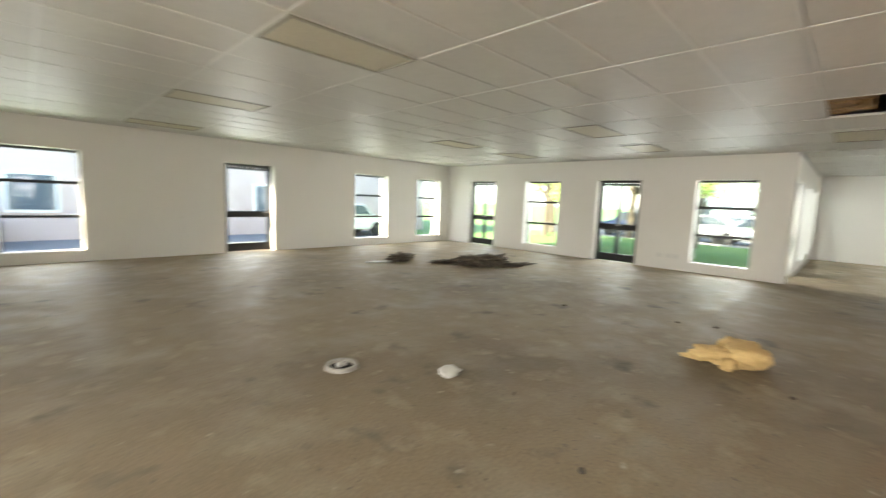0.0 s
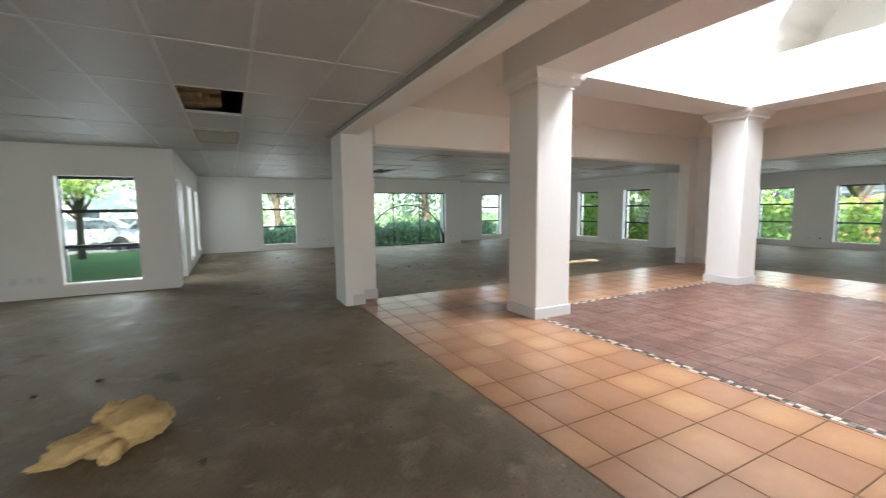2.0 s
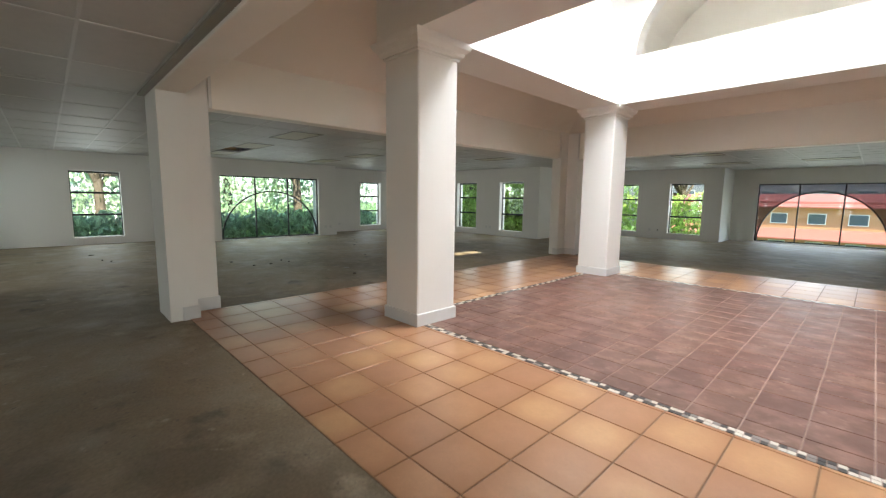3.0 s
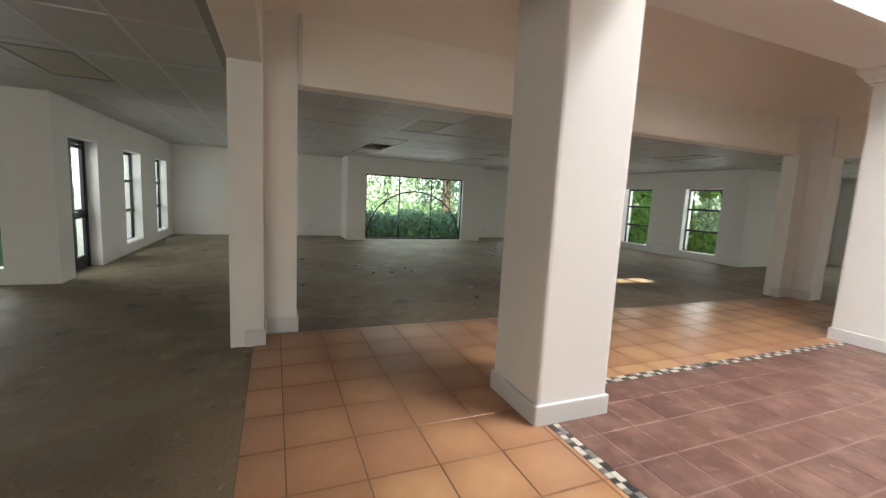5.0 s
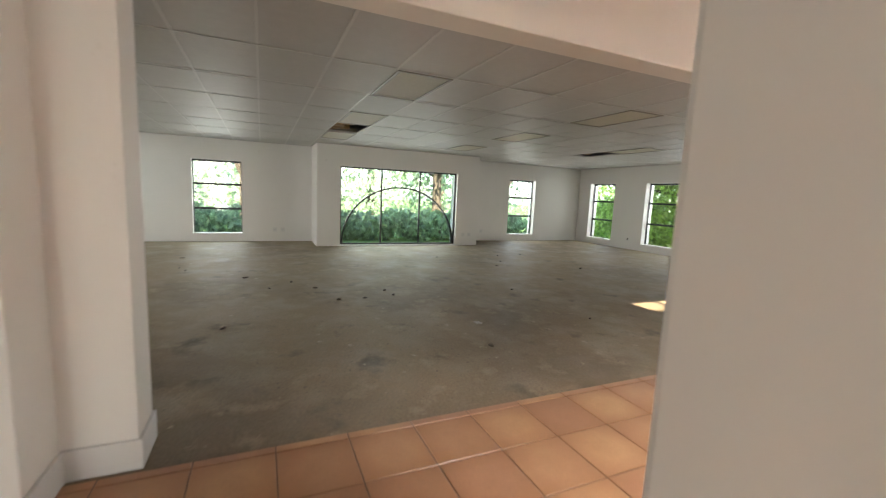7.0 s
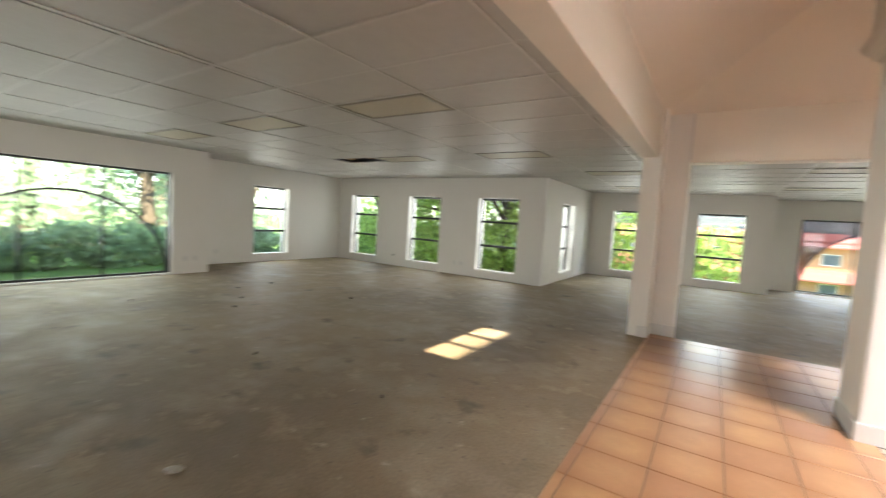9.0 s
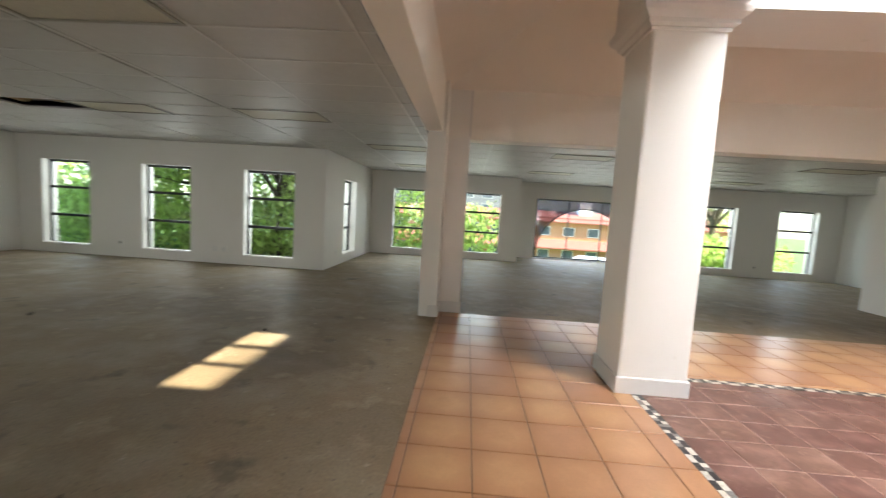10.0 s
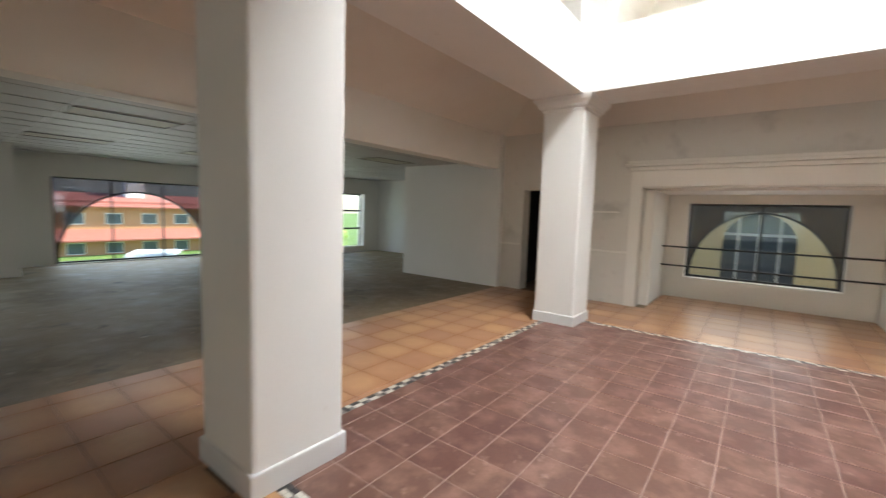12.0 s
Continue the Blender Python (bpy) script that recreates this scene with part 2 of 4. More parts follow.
def window(axis, plane, side, a0, a1, power=10, bars=(1.48, 0.85), z0=Z0, z1=Z1):
    WINDOWS[0] += 1
    m = facing(axis, plane, side)
    win = tagged(empty("window_%d" % WINDOWS[0]), "tall black steel-framed window with two transoms in a white reveal", "window", "tall windows", "structure")
    y0, y1, w = DEPTH, DEPTH + 0.05, 0.022
    bm = boxes((a0, y0, z0, a0 + w, y1, z1), (a1 - w, y0, z0, a1, y1, z1), (a0 + w, y0, z1 - 0.05, a1 - w, y1, z1), (a0 + w, y0, z0, a1 - w, y1, z0 + w))
    bm.transform(m)
    part("window_frame", bm, BLACK, win)
    zs = [z0 + w, *sorted(bars), z1 - 0.05]
    for z in bars:
        bm = boxes((a0 + w, y0 - 0.012, z - 0.028, a1 - w, y1 - 0.004, z + 0.028))
        bm.transform(m)
        part("transom", bm, BLACK, win)
    for low, high in zip(zs, zs[1:]):
        pane("pane", a0 + w, low, a1 - w, high, (y0 + y1) / 2, win, m)
    mid = m @ Vector(((a0 + a1) / 2, WALL + 0.02, (z0 + z1) / 2))
    daylight(mid + m.to_3x3() @ Vector((0, 0.5, 0.25)), m.to_3x3() @ Vector((0, -1, -0.36)), (a1 - a0) * 1.15, (z1 - z0) * 0.9, power * 0.8)
    bm = boxes((a0 + 0.003, 0.02, z0 + 0.002, a1 - 0.003, y0 - 0.002, z0 + 0.02))
    bm.transform(m)
    part("window_sill", bm, WHITE, win)
    return win


def glazed_door(name, axis, plane, side, a0, a1, leaves=2, z1=2.1):
    m = facing(axis, plane, side)
    door = tagged(empty(name), "closed black steel door with glass panes and dark kick plate", "door", "glazed doors", "structure")
    y0, y1, w = DEPTH, DEPTH + 0.06, 0.06
    bm = boxes((a0, y0, 0, a0 + w, y1, z1), (a1 - w, y0, 0, a1, y1, z1), (a0 + w, y0, z1 - 0.07, a1 - w, y1, z1))
    bm.transform(m)
    part("door_frame", bm, BLACK, door)
    span = (a1 - a0 - 2 * w) / leaves
    for i in range(leaves):
        l0, l1 = a0 + w + i * span + 0.003, a0 + w + (i + 1) * span - 0.003
        s = 0.045
        bm = boxes((l0, y0 + 0.008, 0.01, l0 + s, y1 - 0.01, z1 - 0.075), (l1 - s, y0 + 0.008, 0.01, l1, y1 - 0.01, z1 - 0.075), (l0 + s, y0 + 0.008, 0.01, l1 - s, y1 - 0.01, 0.2),
                   (l0 + s, y0 + 0.008, 0.83, l1 - s, y1 - 0.01, 0.98), (l0 + s, y0 + 0.008, z1 - 0.13, l1 - s, y1 - 0.01, z1 - 0.075))
        bm.transform(m)
        leaf = part("door_leaf", bm, BLACK, door)
        pane("pane", l0 + s, 0.2, l1 - s, 0.83, (y0 + y1) / 2, leaf, m)
        pane("pane", l0 + s, 0.98, l1 - s, z1 - 0.13, (y0 + y1) / 2, leaf, m)
    daylight(m @ Vector(((a0 + a1) / 2, WALL + 0.5, z1 / 2 + 0.25)), m.to_3x3() @ Vector((0, -1, -0.36)), a1 - a0, z1 - 0.2, 11)
    bm = boxes((a0 + w + span * (1 if leaves > 1 else 0.94) - 0.09, y0 - 0.045, 0.94, a0 + w + span * (1 if leaves > 1 else 0.94) + 0.03, y0 - 0.03, 0.965),
               (a0 + w + span * (1 if leaves > 1 else 0.94) - 0.01, y0 - 0.03, 0.94, a0 + w + span * (1 if leaves > 1 else 0.94) + 0.01, y0 + 0.008, 0.965))
    bm.transform(m)
    part("door_handle", bm, STEEL, door)
    return door


def arch_window(name, axis, plane, side, a0, a1, z0, z1, uprights, rise, depth=0.1, away=WALL, power=26, tint=None):
    """A wide window with uprights and a half-round bar from corner to corner."""
    m = facing(axis, plane, side)
    win = tagged(empty(name), "wide black steel window with a half-round arch bar across its panes", "window", kind="structure")
    y0, y1, w = depth, depth + 0.05, 0.04
    bm = boxes((a0, y0, z0, a0 + w, y1, z1), (a1 - w, y0, z0, a1, y1, z1), (a0 + w, y0, z1 - w, a1 - w, y1, z1), (a0 + w, y0, z0, a1 - w, y1, z0 + w))
    bm.transform(m)
    part("window_frame", bm, BLACK, win)
    xs = [a0 + w, *uprights, a1 - w]
    for u in uprights:
        bm = boxes((u - 0.02, y0 + 0.004, z0 + w, u + 0.02, y1 - 0.004, z1 - w))
        bm.transform(m)
        part("mullion", bm, BLACK, win)
    for u0, u1 in zip(xs, xs[1:]):
        pane("pane", u0, z0 + w, u1, z1 - w, (y0 + y1) / 2, win, m)
    c, r = (a0 + a1) / 2, (a1 - a0) / 2 - w
    daylight(m @ Vector((c, away + 0.5, (z0 + z1) / 2 + 0.25)), m.to_3x3() @ Vector((0, -1, -0.36)), (a1 - a0) * 1.05, (z1 - z0) * 0.9, power * (0.8 if not tint else 1.0))
    bm = bmesh.new()
    ring = []
    for i in range(49):
        a = math.pi * i / 48
        ring.append([bm.verts.new(m @ Vector((c + q * math.cos(a) * r, yy, z0 + w + q * math.sin(a) * rise))) for q, yy in ((1, y0 - 0.008), (0.976, y0 - 0.008), (0.976, y1 + 0.004), (1, y1 + 0.004))])
    for p, q in zip(ring, ring[1:]):
        for k in range(4):
            bm.faces.new((p[k], p[(k + 1) % 4], q[(k + 1) % 4], q[k]))
    bmesh.ops.recalc_face_normals(bm, faces=bm.faces[:])
    part("arch_bar", bm, BLACK, win)
    if tint:
        for s in (-1, 1):
            arc = [(c + s * r * math.cos(math.pi * i / 48), z0 + w + rise * math.sin(math.pi * i / 48)) for i in range(25)]
            bm = prism(bmesh.new(), arc + [(c, z1 - w), (c + s * r, z1 - w)], 0.004, m @ Matrix(((1, 0, 0, 0), (0, 0, 1, y1 + 0.006), (0, 1, 0, 0), (0, 0, 0, 1))))
            part("tinted_pane", bm, tint, win, "smoke-tinted glass outside the arch").visible_shadow = False
    return win


# ---- floor and walls ----
structure("floor", boxes((W_X - 0.3, REC_Y - 0.3, -0.25, RET_X + 0.3, N_Y + 0.3, 0.0), (RET_X + 0.3, SE_Y - 0.3, -0.25, BAY_X + 0.2, EN_Y + 0.3, 0.0), (BAY_X + 0.2, SE_Y - 0.3, -0.25, E_X + 0.3, BAY_Y0 + 0.2, 0.0), (BAY_X + 0.2, BAY_Y1 - 0.2, -0.25, E_X + 0.3, EN_Y + 0.3, 0.0)), CONCRETE, "bare grey-brown concrete screed with stains and scrapes", "floor")


def hole(a0, a1, z0=Z0, z1=Z1):
    return (a0, a1, z0, z1)


NWIN = [(-0.25, 0.86), (6.87, 8.05), (9.27, 10.33)]
NDOOR = (3.37, 4.50)
wall("wall_north", "y", N_Y, 1, W_X - WALL, E1_X + WALL, [hole(*w) for w in NWIN] + [hole(*NDOOR, -0.02, 2.1)])
for w in NWIN:
    window("y", N_Y, 1, *w, power=9)
glazed_door("door_1", "y", N_Y, 1, *NDOOR, leaves=1)
E1WIN, E1DOOR = [(1.60, 2.71), (6.13, 7.26)], [(3.92, 5.02), (8.40, 9.50)]
wall("wall_east_of_north_wing", "x", E1_X, 1, EN_Y, N_Y, [hole(*w) for w in E1WIN] + [hole(*d, -0.02, 2.1) for d in E1DOOR])
for w in E1WIN:
    window("x", E1_X, 1, *w, power=9)
for i, d in enumerate(E1DOOR):
    glazed_door("door_%d" % (2 + i), "x", E1_X, 1, *d)
ENWIN, ENDOOR = [(13.66, 14.80), (16.05, 17.20)], (11.26, 12.34)
wall("wall_north_of_east_wing", "y", EN_Y, 1, E1_X + WALL, E_X + WALL, [hole(*w) for w in ENWIN] + [hole(*ENDOOR, -0.02, 2.1)])
for w in ENWIN:
    window("y", EN_Y, 1, *w)
glazed_door("door_4", "y", EN_Y, 1, *ENDOOR)
EWIN = [(-2.10, -0.97), (-11.41, -10.33)]
wall("wall_east", "x", E_X, 1, SE_Y - WALL, EN_Y, [hole(*w) for w in EWIN] + [hole(BAY_Y0 + 0.2, BAY_Y1 - 0.2, -0.29, 2.7)])
for w in EWIN:
    window("x", E_X, 1, *w)
ARCH_E = (-7.80, -4.45)
wall("bay_wall_east", "x", BAY_X, 1, BAY_Y0, BAY_Y1, [hole(*ARCH_E, 0.03, 2.09)], thick=0.25)
wall("bay_side_a", "y", BAY_Y0, 1, BAY_X + 0.251, E_X, thick=0.2)
wall("bay_side_b", "y", BAY_Y1, -1, BAY_X + 0.251, E_X, thick=0.2)
arch_window("window_arched_east", "x", BAY_X, 1, *ARCH_E, 0.03, 2.09, (-6.68, -5.57), 1.55, away=0.3, power=16)
SEWIN = [(11.34, 12.47), (13.68, 14.80), (16.02, 17.14)]
wall("wall_south_of_east_wing", "y", SE_Y, -1, RET_X, E_X, [hole(*w) for w in SEWIN])
for w in SEWIN:
    window("y", SE_Y, -1, *w)
RETWIN = (-15.85, -14.75)
wall("wall_return", "x", RET_X, 1, S_Y - WALL, SE_Y - WALL, [hole(*RETWIN)])
window("x", RET_X, 1, *RETWIN)
SWIN1, SWIN2 = [(6.55, 7.67), (8.82, 9.94)], [(-2.95, -1.82), (-0.58, 0.56)]
wall("wall_south_a", "y", S_Y, -1, REC_X1, RET_X, [hole(*w) for w in SWIN1])
wall("wall_south_b", "y", S_Y, -1, W_X - WALL, REC_X0, [hole(*w) for w in SWIN2])
for w in SWIN1 + SWIN2:
    window("y", S_Y, -1, *w)
ARCH_S = (1.77, 5.20)
wall("recess_wall_south", "y", REC_Y, -1, REC_X0 - WALL, REC_X1 + WALL, [hole(*ARCH_S, 0.03, 2.09)])
wall("recess_side_a", "x", REC_X1, 1, REC_Y, S_Y - WALL)
wall("recess_side_b", "x", REC_X0, -1, REC_Y, S_Y - WALL)
arch_window("window_arched_south", "y", REC_Y, -1, *ARCH_S, 0.03, 2.09, (2.92, 4.06), 1.75, tint=TINT)
wall("wall_west_of_south_wing", "x", W_X, -1, S_Y, -13.1, z1=TOP)
# unseen windows, added behind the start to brighten the near floor
NWWIN = [(-0.3, 0.85), (2.1, 3.25)]
wall("wall_west_of_north_wing", "x", W_X, -1, ATR_N + 0.002, N_Y, [hole(*w) for w in NWWIN])
for w in NWWIN:
    window("x", W_X, -1, *w, power=34)
wall("wall_south_of_north_wing", "y", ATR_N + 0.2, -1, W_X - WALL, ATR_W - 0.002, thick=0.2)
wall("partition_wall", "x", -0.28, -1, -13.1, ATR_S, thick=0.25, z1=3.3)
wall("partition_end", "y", -13.1, 1, W_X - WALL, -0.53, thick=0.25)

# ---- atrium west wall with alcove ----
ALC0, ALC1, ALC_X = -7.71, -4.36, -2.05
DOORW = (-9.93, -9.02)
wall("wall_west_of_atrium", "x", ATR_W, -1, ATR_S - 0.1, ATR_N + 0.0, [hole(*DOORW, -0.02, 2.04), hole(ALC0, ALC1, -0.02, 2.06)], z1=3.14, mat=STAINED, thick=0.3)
# walls coloured almost black so the passage looks unlit
structure("corridor_wall", boxes((-2.0, -10.3, 0, -1.9, -8.6, 2.4), (-1.9, -10.3, 0, -0.702, -10.2, 2.4), (-1.9, -8.7, 0, -0.702, -8.6, 2.4), (-2.0, -10.3, 2.4, -0.702, -8.6, 2.5)), DARK, "passage behind a doorway, coloured near-black in place of shade", "wall")
wall("alcove_back_wall", "x", ALC_X, -1, ALC0 - 0.3, ALC1 + 0.3, [hole(-7.21, -4.92, 0.42, 1.86)], mat=CREAM, thick=0.3, z1=2.5)
wall("alcove_side_a", "y", ALC0 + 0.14, -1, ALC_X, ATR_W - 0.3, mat=CREAM, thick=0.2, z1=2.5)
wall("alcove_side_b", "y", ALC1 - 0.14, 1, ALC_X, ATR_W - 0.3, mat=CREAM, thick=0.2, z1=2.5)
structure("alcove_ceiling", boxes((ALC_X, ALC0, 2.02, ATR_W - 0.3, ALC1, 2.12)), CREAM, "cream plaster ceiling of the alcove", "ceiling")
arch_window("window_arched_west", "x", ALC_X, -1, -7.21, -4.92, 0.42, 1.86, (-6.065,), 1.25, depth=0.2, power=7, tint=TINT)
bm = boxes((ATR_W, ALC0 - 0.25, 2.40, ATR_W + 0.22, ALC1 + 0.25, 2.45), (ATR_W, ALC0 - 0.22, 2.45, ATR_W + 0.17, ALC1 + 0.22, 2.50), (ATR_W, ALC0 - 0.19, 2.34, ATR_W + 0.12, ALC1 + 0.19, 2.40), bevel=0.01)
structure("cornice", bm, CREAM, "moulded cream cornice over the alcove opening", "trim")
structure("alcove_architrave", boxes((ATR_W, ALC0 - 0.18, 0, ATR_W + 0.035, ALC0 - 0.002, 2.34), (ATR_W, ALC1 + 0.002, 0, ATR_W + 0.035, ALC1 + 0.18, 2.34), (ATR_W, ALC0 - 0.002, 2.08, ATR_W + 0.035, ALC1 + 0.002, 2.34), bevel=0.008), CREAM, "cream plaster surround of the alcove", "trim")
structure("dado_rail", boxes((ATR_W, DOORW[1] + 0.05, 0.92, ATR_W + 0.03, ALC0 - 0.19, 0.96), (ATR_W, DOORW[1] + 0.05, 1.62, ATR_W + 0.025, ALC0 - 0.35, 1.65), (ATR_W, ATR_S + 0.02, 0.92, ATR_W + 0.03, DOORW[0] - 0.02, 0.96), bevel=0.006), CREAM, "thin cream dado moulding", "trim")
rail = tagged(empty("guard_rail"), "slim black metal guard rail across the alcove window", "railing")
for z in (1.02, 0.66):
    bm = bmesh.new()
    bmesh.ops.create_cone(bm, segments=12, radius1=0.016, radius2=0.016, depth=3.12, cap_ends=True, matrix=Matrix.Translation((-1.75, (ALC0 + ALC1) / 2, z)) @ Matrix.Rotation(math.pi / 2, 4, "X"))
    part("bar", bm, BLACK, rail, smooth=True)


# ---- piers, beams, columns, ring ----
def beam(name, b, label="cream painted plaster beam"):
    return structure(name, boxes(b, bevel=0.012), CREAM, label, "beam")


PIER_A = boxes((7.63, -1.68, 0, 8.26, -1.40, 3.25), (7.97, -1.99, 0, 8.26, -1.68, 3.2))
structure("pier_north_east", PIER_A, WHITE, "white plastered corner pier with skirting", "pier")
structure("pier_south_east", boxes((7.92, -10.8, 0, 8.17, -10.13, 3.25), (7.61, -10.8, 0, 7.92, -10.46, 3.2)), WHITE, "white plastered corner pier with skirting", "pier")
SK = 0.16
structure("baseboard", boxes((7.61, -1.70, 0, 7.80, -1.52, SK), (7.80, -1.70, 0, 7.95, -1.681, SK), (7.95, -2.01, 0, 7.969, -1.681, SK), (7.969, -2.01, 0, 8.26, -1.991, SK),
                         (7.90, -10.44, 0, 7.919, -10.11, SK), (7.919, -10.129, 0, 8.05, -10.11, SK), (7.59, -10.459, 0, 7.90, -10.44, SK), bevel=0.006), BASE, "painted plaster skirting round the corner piers", "baseboard")
beam("beam_north", (ATR_W, -1.68, 2.56, 7.629, -1.40, 3.25))
# dark strip drawn where a shadow gap runs between boards and beam
structure("ceiling_edge_trim", boxes((ATR_W, -1.399, 2.585, 8.26, -1.33, 2.609)), LAMP_TRIM_AND_GAP, "dark strip standing in for the shadow gap between ceiling boards and beam", "trim")
beam("beam_east", (7.97, -10.129, 2.5, 8.20, -1.991, 3.2))
beam("beam_south", (-0.279, -10.74, 2.47, 7.609, -10.46, 3.2))
# grey slivers put in as the thin shadow line beside each pier
structure("shadow_trim", boxes((7.945, -2.03, 2.5, 7.969, -1.995, 3.15), (7.60, -10.459, 2.5, 7.625, -10.43, 3.12)), BASE, "thin grey strip standing in for the shadow line on the pier", "trim")

COLS = [(5.932, -3.67), (5.93, -8.35), (1.385, -8.33), (1.385, -3.67)]


def column():
    col = tagged(empty("column"), "square white plastered column with grey skirting and moulded capital", "column", "atrium columns", "structure")
    h = 0.292
    part("shaft", boxes((-h, -h, 0, h, h, 3.0), bevel=0.025), WHITE, col)
    part("plinth", boxes((-h - 0.018, -h - 0.018, 0, h + 0.018, h + 0.018, 0.15), bevel=0.012), BASE, col, "grey-white painted skirting")
    bm = boxes((-h - 0.015, -h - 0.015, 2.97, h + 0.015, h + 0.015, 3.0), bevel=0.006)
    levels = [(3.0, 0.02), (3.02, 0.05), (3.05, 0.055), (3.09, 0.10), (3.125, 0.115), (3.15, 0.12)]
    for (za, ea), (zb, eb) in zip(levels, levels[1:]):
        lo = [bm.verts.new((sx * (h + ea), sy * (h + ea), za)) for sx, sy in ((-1, -1), (1, -1), (1, 1), (-1, 1))]
        hi = [bm.verts.new((sx * (h + eb), sy * (h + eb), zb)) for sx, sy in ((-1, -1), (1, -1), (1, 1), (-1, 1))]
        for i in range(4):
            bm.faces.new((lo[i], lo[(i + 1) % 4], hi[(i + 1) % 4], hi[i]))
    part("capital", bm, WHITE, col)
    return col


first = column()
for i, (x, y) in enumerate(COLS):
    m = Matrix.Translation((x, y, 0))
    if i:
        copy_thing(first, m)
    else:
        first.matrix_basis = m

RX0, RX1, RY0, RY1 = 1.76, 5.58, -8.04, -4.02          # inner faces of the ring
OX0, OX1, OY0, OY1 = 1.05, 6.29, -8.75, -3.31          # outer faces
RING0, RING1, DRUM = 3.15, 3.93, 5.52
structure("ring_beam", boxes((RX1, OY0, RING0, OX1, OY1, RING1), (OX0, OY0, RING0, RX0, OY1, RING1), (RX0, OY0, RING0, RX1, RY0, RING1), (RX0, RY1, RING0, RX1, OY1, RING1)), WHITE, "white plastered ring beam under the skylight", "beam")


def lunette_wall(name, span, m):
    """A wall above the ring with a half-round opening; own x along the wall, y outwards, z up."""
    bm = bmesh.new()
    r = span / 2 - 0.24
    n, t = 32, 0.26
    arc = [(r * math.cos(math.pi * i / n), RING1 + 1.40 * math.sin(math.pi * i / n)) for i in range(n + 1)]
    for y in (0.0, t):
        lo = [bm.verts.new(m @ Vector((x, y, z))) for x, z in arc]
        hi = [bm.verts.new(m @ Vector((x, y, DRUM))) for x, z in arc]
        for i in range(n):
            bm.faces.new((lo[i], lo[i + 1], hi[i + 1], hi[i]))
        for s in (1, -1):
            q = [bm.verts.new(m @ Vector((s * u, y, w))) for u, w in ((r, RING1), (span / 2, RING1), (span / 2, DRUM), (r, DRUM))]
            bm.faces.new(q)
    for i in range(n):
        q = [bm.verts.new(m @ Vector((x, y, z))) for (x, z), y in ((arc[i], 0), (arc[i + 1], 0), (arc[i + 1], t), (arc[i], t))]
        bm.faces.new(q)
    bmesh.ops.remove_doubles(bm, verts=bm.verts[:], dist=1e-4)
    bmesh.ops.recalc_face_normals(bm, faces=bm.faces[:])
    structure(name, bm, WHITE, "white skylight wall with a half-round opening", "wall")
    # vaulted recess behind the opening
    bm = bmesh.new()
    d = 1.3
    arc2 = [((r + 0.12) * math.cos(math.pi * i / n), RING1 + 1.50 * math.sin(math.pi * i / n)) for i in range(n + 1)]
    a = [bm.verts.new(m @ Vector((x, t, z))) for x, z in arc2]
    b = [bm.verts.new(m @ Vector((x, t + d, z))) for x, z in arc2]
    for i in range(n):
        bm.faces.new((a[i], a[i + 1], b[i + 1], b[i]))
    bm.faces.new(b)
    bm.faces.new((a[0], b[0], b[-1], a[-1]))
    structure(name.replace("wall", "vault"), bm, CREAM, "beige plastered vault behind the skylight opening", "vault")


cx, cy = (RX0 + RX1) / 2, (RY0 + RY1) / 2
lunette_wall("skylight_wall_east", RY1 - RY0, Matrix(((0, 1, 0, RX1), (1, 0, 0, cy), (0, 0, 1, 0), (0, 0, 0, 1))))
lunette_wall("skylight_wall_west", RY1 - RY0, Matrix(((0, -1, 0, RX0), (1, 0, 0, cy), (0, 0, 1, 0), (0, 0, 0, 1))))
lunette_wall("skylight_wall_north", RX1 - RX0, Matrix(((1, 0, 0, cx), (0, 1, 0, RY1), (0, 0, 1, 0), (0, 0, 0, 1))))
lunette_wall("skylight_wall_south", RX1 - RX0, Matrix(((1, 0, 0, cx), (0, -1, 0, RY0), (0, 0, 1, 0), (0, 0, 0, 1))))
# glazed width is invented, set so the sun makes one floor patch
SKY0, SKY1 = -6.58, -5.15
light_roof = tagged(empty("skylight"), "glazed skylight strip with white bars over the atrium", "skylight", kind="structure")
for i in range(4):
    x0, x1 = RX0 + (RX1 - RX0) * i / 4, RX0 + (RX1 - RX0) * (i + 1) / 4
    p = part("pane", boxes((x0 + 0.03, SKY0, DRUM + 0.03, x1 - 0.03, SKY1, DRUM + 0.036)), GLASS, light_roof)
    p.visible_shadow = False
    if i:
        part("bar", boxes((x0 - 0.03, SKY0, DRUM, x0 + 0.03, SKY1, DRUM + 0.08)), WHITE, light_roof)
for k in (1, 2):
    y = SKY0 + (SKY1 - SKY0) * k / 3
    part("cross_bar", boxes((RX0, y - 0.04, DRUM + 0.038, RX1, y + 0.04, DRUM + 0.08)), WHITE, light_roof)
# unseen panels, added to keep the sun off the column
structure("skylight_soffit", boxes((RX0 - 0.26, RY0 - 0.26, DRUM, RX1 + 0.26, SKY0, DRUM + 0.1), (RX0 - 0.26, SKY1, DRUM, RX1 + 0.26, RY1 + 0.26, DRUM + 0.1)), WHITE, "white panels added beside the skylight to narrow the sunlight", "ceiling")
daylight((cx, (SKY0 + SKY1) / 2, DRUM + 1.0), (0, 0, -1), 3.6, 2.6, 345, (1.0, 0.95, 0.90))
